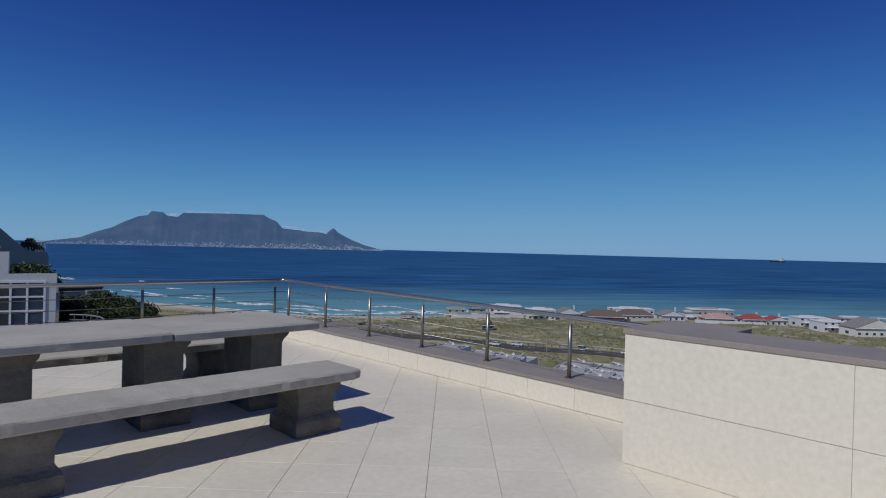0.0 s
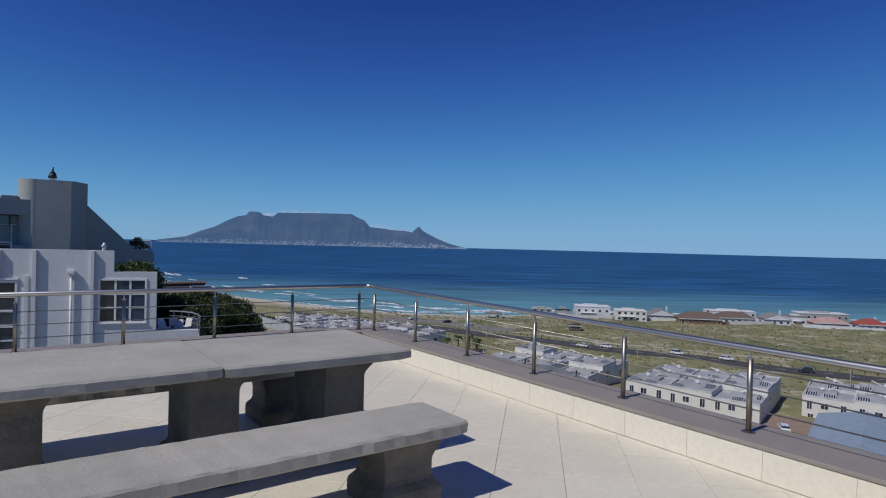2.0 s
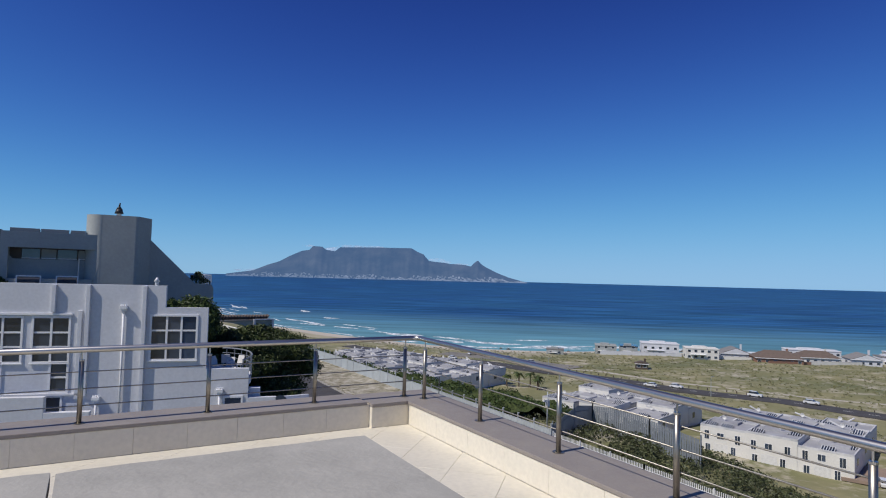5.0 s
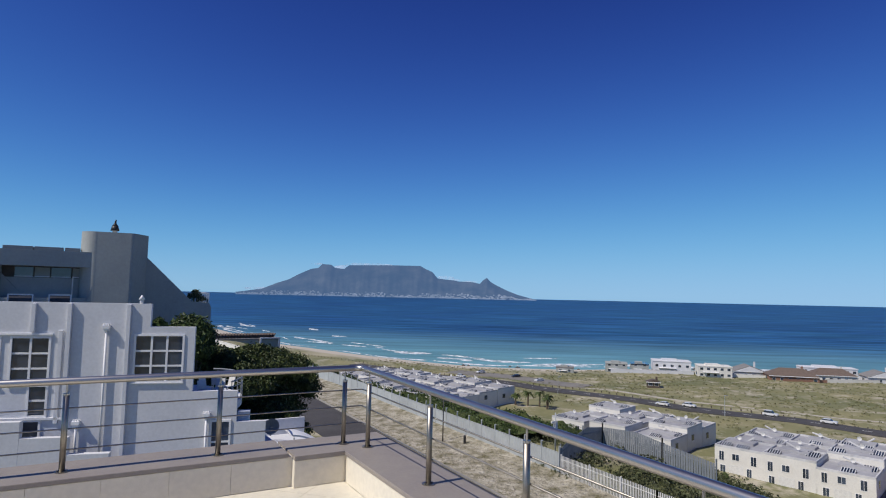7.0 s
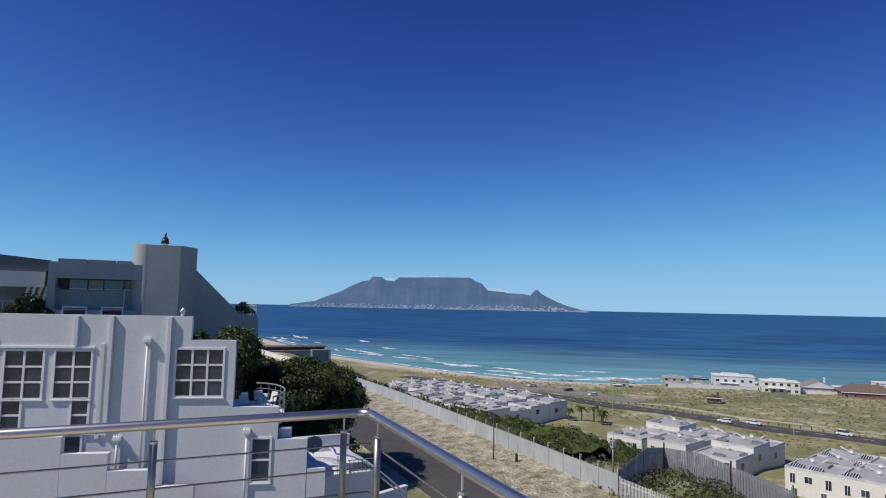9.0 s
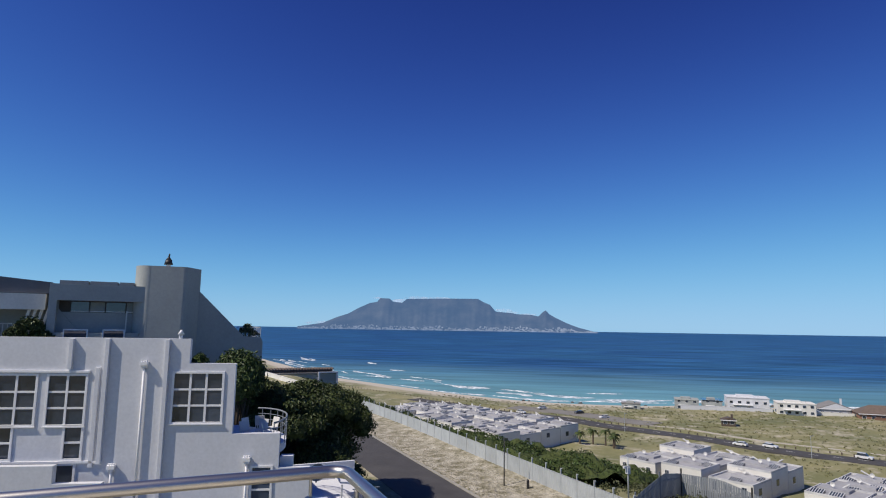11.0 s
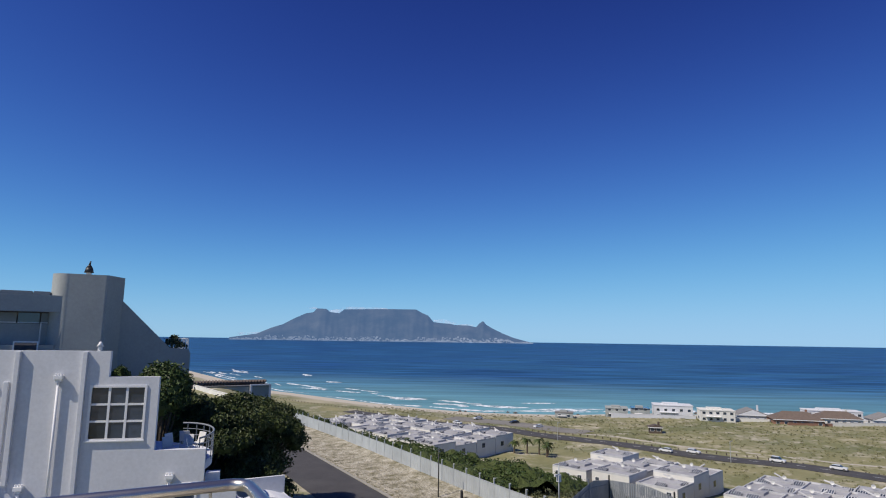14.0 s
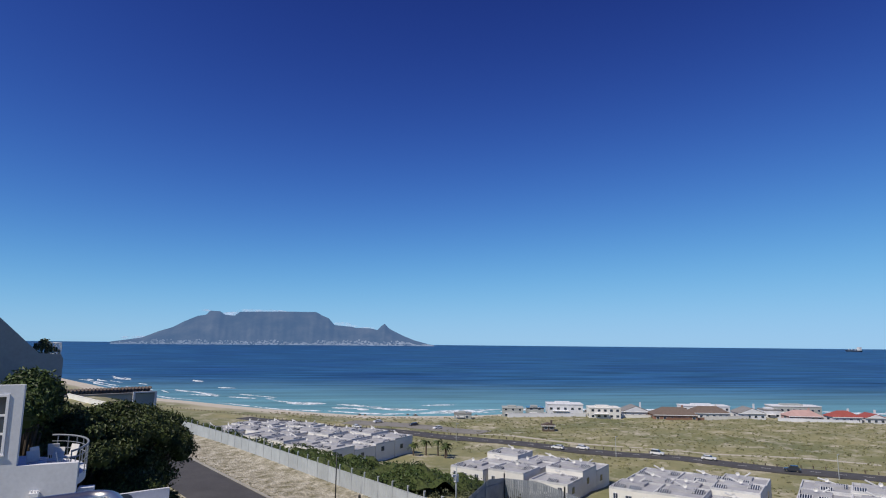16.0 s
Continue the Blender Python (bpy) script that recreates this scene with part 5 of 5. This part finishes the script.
# roofs at the top of the street, with a pergola
hs = thing("house", (38.5, 203, -18.1), "low grey house with a slatted pergola roof", "house")
Build().box(-14, 12, -5, 5, -6, 2.6).part("wall", M["render_grey"], hs)
Build().box(-14.4, 12.4, -5.4, 5.4, 2.6, 3.0).part("roof", M["grey_roof"], hs)
for i in range(26):
    m = Matrix.Translation((-13.5 + i * 0.95, -4, 3.0)) @ Matrix.Rotation(radians(35), 4, 'Y')
    Build().box(-0.08, 0.08, 0, 4, 0, 1.8, m).part("slat", M["timber"], hs)
for k in (6, 12):
    Build().box(k - 0.3, k + 0.3, -6, -5.4, -6, 2.9).part("column", W_, hs)
Build().box(5.7, 12.3, -6, -5.4, 2.9, 3.3).part("beam", W_, hs)
garden_wall(31.6, 146, 26.3, 190, 1.1, M["house_cream"], "pale boundary wall beside the upper street")

# ---- driveway of the white house ----
cp = thing("carport", (8.6, 32.0, -15.0), "white carport with curved awning beside the house", "carport")
Build().box(-2.6, 1.6, -2.5, 3.0, 0, 7.0).part("podium", M["render_white"], cp)
Build().box(-2.6, -2.4, -2.5, 3.0, 7.0, 7.9).part("parapet", M["render_white"], cp)
Build().box(-2.4, 1.6, 2.8, 3.0, 7.0, 8.0).part("parapet", M["render_white"], cp)
arcp = [(-0.6 + 4.2 * i / 12, 8.0 - 2.6 * (i / 12) ** 1.6) for i in range(13)]
Build().prism_y([(x, z) for x, z in arcp] + [(x, z + 0.1) for x, z in arcp[::-1]], -2.2, -0.4).part("awning", M["render_trim"], cp, "curved white awning")
for x, z in ((-0.5, 7.9), (3.4, 5.5)):
    Build().tube((x, -2.1, 0 if x > 2 else 7.0), (x, -2.1, z), 0.05, 8).part("post", M["fence_white"], cp)
for i in range(6):
    Build().tube((0.1 + i * 0.25, -2.45, 7.0), (0.1 + i * 0.25, -2.45, 7.7), 0.02, 5).part("baluster", M["fence_dark"], cp)
Build().tube((0.0, -2.45, 7.7), (1.5, -2.45, 7.7), 0.03, 6).part("rail", M["fence_dark"], cp)
dishb = thing("satellite_dish", (6.6, 29.4, -6.75), "grey satellite dish on the low side block", "satellite dish")
b = Build()
ring = [(0.45 * math.cos(a), -0.1, 0.55 + 0.45 * math.sin(a)) for a in np.linspace(0, 2 * math.pi, 16, endpoint=False)]
b.add(ring + [(0, 0.12, 0.55)], [(i, (i + 1) % 16, 16) for i in range(16)]).part("dish", M["fence_dark"], dishb)
Build().tube((0, 0.1, 0), (0, 0.1, 0.55), 0.04, 6).tube((0, 0.1, 0.4), (0, -0.4, 0.6), 0.02, 5).part("mount", M["fence_dark"], dishb)
garden_wall(11.0, 36.0, 15.5, 38.0, 3.2, M["render_white"], "white wall round the driveway")
structure(strip("driveway", [(x, 31 + 0.1 * x) for x in range(10, 20, 2)], 3.4, 0.05, M["kerb"]), "pale concrete driveway of the white house", "driveway")


# ---- surf, rocks, ship, mountain ----
def foam(v0, v1, off, width, seed):
    """A broken line of white water along the shore: v runs along the coast, off metres out."""
    r = random.Random(seed)
    b = Build()
    v = v0
    rows = []
    k1, k2 = r.uniform(0, 6), r.uniform(0, 6)
    n = max(6, int((v1 - v0) / 2.0))
    for i in range(n + 1):
        v = v0 + (v1 - v0) * i / n
        s = float(coast(np.array(v))) + off + 5 * math.sin(v * 0.021 + k1) + 2 * math.sin(v * 0.09 + k2)
        e = max(0.0, math.sin(math.pi * i / n)) ** 0.5
        w = width * e * (0.6 + 0.4 * math.sin(v * 0.13 + k2)) * r.uniform(0.65, 1.15) + 0.05
        row = []
        for q, hh in ((s - 2.2 * w, 0.06), (s - w * 0.4, 0.1 + 0.2 * e), (s + w * 0.3, 0.1 + 0.35 * e), (s + w * 0.6, 0.04)):
            row.append((0.68 * q + 0.73 * v, 0.73 * q - 0.68 * v, SEA + hh * r.uniform(0.8, 1.1)))
        rows.append(row)
    vs = [p for q in rows for p in q]
    fs = [(i * 4 + k, i * 4 + k + 1, i * 4 + k + 5, i * 4 + k + 4) for i in range(n) for k in range(3)]
    b.add(vs, fs)
    return tagged(b.part("breaking_wave", M["foam"], smooth=True), "white breaking wave near the shore", "wave", "", "stuff")


r = random.Random(12)
lines = [(-260, -200, 44, 2.6), (-190, -165, 40, 2.2), (-235, -215, 92, 2.2), (-300, -280, 120, 2.5), (-135, -105, 36, 2.6), (-70, -30, 22, 2.2), (-30, 15, 16, 3.4), (25, 50, 9, 2.8), (90, 150, 7, 3.0), (165, 260, 9, 3.2), (-420, -360, 60, 2.6), (290, 400, 12, 3.2)]
for _ in range(34):
    v0 = r.uniform(-420, 260)
    lines.append((v0, v0 + r.uniform(8, 34), r.uniform(4, 62) * (1 if v0 < -20 else 0.45), r.uniform(0.5, 1.5)))
for i, (v0, v1, off, w) in enumerate(lines + [(-420, -200, 2.5, 1.2), (-180, 60, 1.5, 1.0)]):
    foam(v0, v1, off + 8, w * 1.75, 60 + i)
stones(260, 180, 330, 150, 380, 0.8, 2.2, 71, M["rock"], "shore_rocks", "dark wet rocks at the waterline", "rocks", lambda x, y: -8 < shore_distance(x, y) < 5)

ship = thing("cargo_ship", (3900, 1150, SEA), "distant cargo ship with white superstructure", "ship", "", 60)
Build().prism_y([(-48, 0.5), (44, 0.5), (52, 9), (-50, 8)], -8, 8).part("hull", M["car_dark"], ship)
Build().box(-46, -28, -7, 7, 8, 26).part("superstructure", M["fence_white"], ship)
for x in (-10, 12, 32):
    Build().box(x - 1.5, x + 1.5, -1.5, 1.5, 8, 17).part("crane", M["fence_white"], ship)


def haze_glow_material(name, color, vary, glow, scale):
    """Distance: the haze of the air is put in as a glow of the surface itself."""
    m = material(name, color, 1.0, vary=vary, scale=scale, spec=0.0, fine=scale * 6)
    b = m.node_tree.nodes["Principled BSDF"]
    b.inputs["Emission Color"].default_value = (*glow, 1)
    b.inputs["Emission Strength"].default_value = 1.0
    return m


# mountain, cloud and town emit a bluish light that imitates the haze before them
M["mountain"] = haze_glow_material("far_mountain", (0.012, 0.016, 0.018), (0.05, 0.05, 0.045), (0.052, 0.104, 0.215), 0.006)
M["cloud"] = broken(haze_glow_material("far_cloud", (0.6, 0.6, 0.6), (0.5, 0.5, 0.5), (0.16, 0.24, 0.36), 0.004), 0.012, 0.36, 0.62, 0.85)
M["town"] = haze_glow_material("far_town", (0.35, 0.35, 0.36), (0.15, 0.15, 0.16), (0.08, 0.13, 0.22), 0.02)
# skyline in degrees from the sharp peak: bearing to the left, height over the water
SKYLINE = ((23.34, 0.18), (21.05, 0.53), (19.79, 1.08), (18.71, 1.44), (17.85, 1.94), (16.74, 2.46), (16.05, 2.58), (15.75, 2.94), (14.89, 2.91), (14.5, 2.62), (13.68, 2.54), (13.22, 2.91), (9.51, 3.01), (6.45, 3.02), (5.92, 2.72), (5.29, 2.47), (4.75, 1.85), (3.8, 1.76), (3.17, 1.72), (2.75, 1.62), (1.43, 1.59), (0.73, 1.44), (0.37, 1.82), (0.06, 2.03), (-0.27, 1.67), (-0.7, 1.41), (-1.78, 0.89), (-2.86, 0.48), (-4.63, 0.03))
PEAK_BEARING = -33.93
FAR = 4450.0


def skyline(deg):
    xs_ = [-p[0] for p in SKYLINE]
    return np.interp(-deg, xs_, [p[1] for p in SKYLINE])


na, nr = 330, 16
degs = np.linspace(23.34, -4.63, na)
rad = np.linspace(-1, 1, nr)
verts = []
for j, q in enumerate(rad):
    for dg in degs:
        hgt = FAR * math.tan(radians(float(skyline(dg))))
        gully = 0.5 + 0.5 * noise.noise(Vector((dg * 0.9, q * 0.5, 0.3))) + 0.35 * noise.noise(Vector((dg * 2.6, q * 1.2, 4.0)))
        f = 1.0 if abs(q) < 0.07 else max(0.0, 1 - (abs(q) - 0.07) / 0.93)
        if q < 0:
            f = f ** (0.72 + 0.42 * gully)
        a = radians(PEAK_BEARING + dg)
        r_ = FAR + 330 * q
        verts.append((-math.sin(a) * r_, math.cos(a) * r_, SEA - 2 + hgt * f))
b = Build()
b.add(verts, [(j * na + i, j * na + i + 1, (j + 1) * na + i + 1, (j + 1) * na + i) for j in range(nr - 1) for i in range(na - 1)])
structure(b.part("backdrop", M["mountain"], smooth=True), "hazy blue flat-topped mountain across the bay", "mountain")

b = Build()
r = random.Random(77)
for _ in range(900):
    dg = r.uniform(-4.63, 23.34)
    a = radians(PEAK_BEARING + dg)
    up = r.random() ** 2
    rr = 4110 + up * 60
    z = SEA + up * 30 * min(1, float(skyline(dg)))
    w, h = r.uniform(4, 14), r.uniform(1.5, 6) * (2.2 if r.random() < 0.04 else 1)
    m = Matrix.Translation((-math.sin(a) * rr, math.cos(a) * rr, z)) @ Matrix.Rotation(a, 4, 'Z')
    b.box(-w / 2, w / 2, -3, 3, -2, h, m)
tagged(b.part("far_town", M["town"]), "pale hazy city buildings along the far shore", "town", "", "stuff")

b = Build()


def puff(b, dg, up, w, h, depth, seed):
    a = radians(PEAK_BEARING + dg)
    rr = FAR + depth
    n, k = 14, 7
    vs = []
    for j in range(k + 1):
        ph = -math.pi / 2 + math.pi * j / k
        for i in range(n):
            th = 2 * math.pi * i / n
            s = 1 + 0.3 * noise.noise(Vector((math.cos(th) * 2 + seed, math.sin(th) * 2, ph * 2)))
            x, y, z = w * s * math.cos(ph) * math.cos(th), 30 * math.cos(ph) * math.sin(th), h * s * math.sin(ph)
            vs.append((-math.sin(a) * rr + math.cos(a) * x, math.cos(a) * rr + math.sin(a) * x, SEA + FAR * math.tan(radians(up)) + z))
    b.add(vs, [(j * n + i, j * n + (i + 1) % n, (j + 1) * n + (i + 1) % n, (j + 1) * n + i) for j in range(k) for i in range(n)])


r = random.Random(5)
for dg, up, w, h in ((13.6, 2.72, 70, 14), (12.2, 3.02, 110, 12), (10.4, 3.02, 110, 10), (8.6, 2.96, 90, 6), (14.3, 2.7, 40, 10), (4.0, 1.95, 60, 13), (3.2, 1.75, 50, 9), (1.8, 1.6, 70, 6), (16.2, 2.98, 40, 6), (21, 0.5, 140, 10)):
    puff(b, dg, up, w, h, 60, r.uniform(0, 50))
tagged(b.part("cloud_bank", M["cloud"], smooth=True), "thin white cloud lying on the mountain's flat top", "cloud", "", "stuff")


# ---- tiles of floor and walls ----
def tile_mesh(w, d, t=0.012, c=0.002):
    b = Build()
    b.add([(0, 0, 0), (w, 0, 0), (w, d, 0), (0, d, 0), (0, 0, t - c), (w, 0, t - c), (w, d, t - c), (0, d, t - c), (c, c, t), (w - c, c, t), (w - c, d - c, t), (c, d - c, t)],
          [(0, 1, 5, 4), (1, 2, 6, 5), (2, 3, 7, 6), (3, 0, 4, 7), (4, 5, 9, 8), (5, 6, 10, 9), (6, 7, 11, 10), (7, 4, 8, 11), (8, 9, 10, 11)])
    return b.mesh("tile", M["tile"])


def lay(mesh, m, parent):
    ob = new("tile", mesh)
    ob.parent = parent
    ob.matrix_basis = m
    return ob


# floor tiles lie on the diagonal; those at the edges are cut
TS = 0.5055
tm = tile_mesh(TS - 0.003, TS - 0.003, 0.012, 0.0012)


def clip(poly, axis, limit, keep_less):
    out = []
    for p, q in zip(poly, poly[1:] + poly[:1]):
        a, c = p[axis] - limit, q[axis] - limit
        if keep_less:
            a, c = -a, -c
        if a >= 0:
            out.append(p)
        if a * c < 0:
            k = a / (a - c)
            out.append((p[0] + (q[0] - p[0]) * k, p[1] + (q[1] - p[1]) * k))
    return out


rest = Build()
r = random.Random(3)
h2 = math.sqrt(0.5)
X1, Y1, X0, Y0 = -0.232, -0.192, -12.0, -18.0
for i in range(-30, 36):
    for k in range(-60, 15):
        # lower corner of the tile: x - y and x + y fixed
        d, s_ = 4.07 + 2 * h2 * TS * i, -8.92 + 2 * h2 * TS * k
        x, y = (d + s_) / 2, (s_ - d) / 2
        e = (TS - 0.003) * h2
        quad = [(x, y), (x + e, y - e), (x + 2 * e, y), (x + e, y + e)]
        if max(p[0] for p in quad) < X0 or x > X1 or max(p[1] for p in quad) < Y0 or min(p[1] for p in quad) > Y1:
            continue
        if x > -1.19 and y < -8.0:
            continue
        whole = all(X0 < p[0] < X1 and Y0 < p[1] < Y1 for p in quad)
        near = x > -6.0 and y > -8.6
        if whole and near:
            lay(tm, pose(x, y, FZ - 0.012 + r.uniform(-0.0006, 0.0006), 0, 0, -45), floor)
            continue
        q = quad
        for axis, lim, less in ((0, X1, True), (0, X0, False), (1, Y1, True), (1, Y0, False)):
            q = clip(q, axis, lim, less) if q else q
        if len(q) < 3:
            continue
        if near:
            Build().prism_z(q, FZ - 0.012, FZ).part("tile", M["tile"], floor)
        else:
            rest.prism_z(q, FZ - 0.012, FZ)
tagged(rest.part("tiles", M["tile"], floor), "", "", "", "stuff")

clad_mesh = {}


def clad(w, h, m, parent):
    key = (round(w, 3), round(h, 3))
    if key not in clad_mesh:
        me = tile_mesh(w, h, 0.010, 0.001)
        me.materials.clear()
        me.materials.append(M["clad"])
        clad_mesh[key] = me
    return lay(clad_mesh[key], m, parent)


# parapet faces: local x along the wall, local y up, local z out of the wall
for i in range(24):
    y = -0.312 - 0.6 * i
    if y > -14:
        clad(0.598, TOP - 0.042 - FZ, Matrix(((0, 0, -1, -0.22), (-1, 0, 0, y), (0, 1, 0, FZ + 0.003), (0, 0, 0, 1))), right_wall)
for i in range(18):
    x = -0.725 - 0.465 * (i + 1)
    clad(0.463, TOP - 0.022 - FZ, Matrix(((1, 0, 0, x), (0, 0, -1, -0.18), (0, 1, 0, FZ + 0.003), (0, 0, 0, 1))), left_wall)
clad(0.44, TOP - 0.042 - FZ, Matrix(((1, 0, 0, -0.683), (0, 0, -1, -0.24), (0, 1, 0, FZ + 0.003), (0, 0, 0, 1))), left_wall)
for i in range(4):
    for z, h in ((FZ + 0.003, 0.49), (0.432, 0.50)):
        clad(1.497, h, Matrix(((0, 0, -1, -1.20), (-1, 0, 0, -7.392 - 1.5 * i), (0, 1, 0, z), (0, 0, 0, 1))), block)
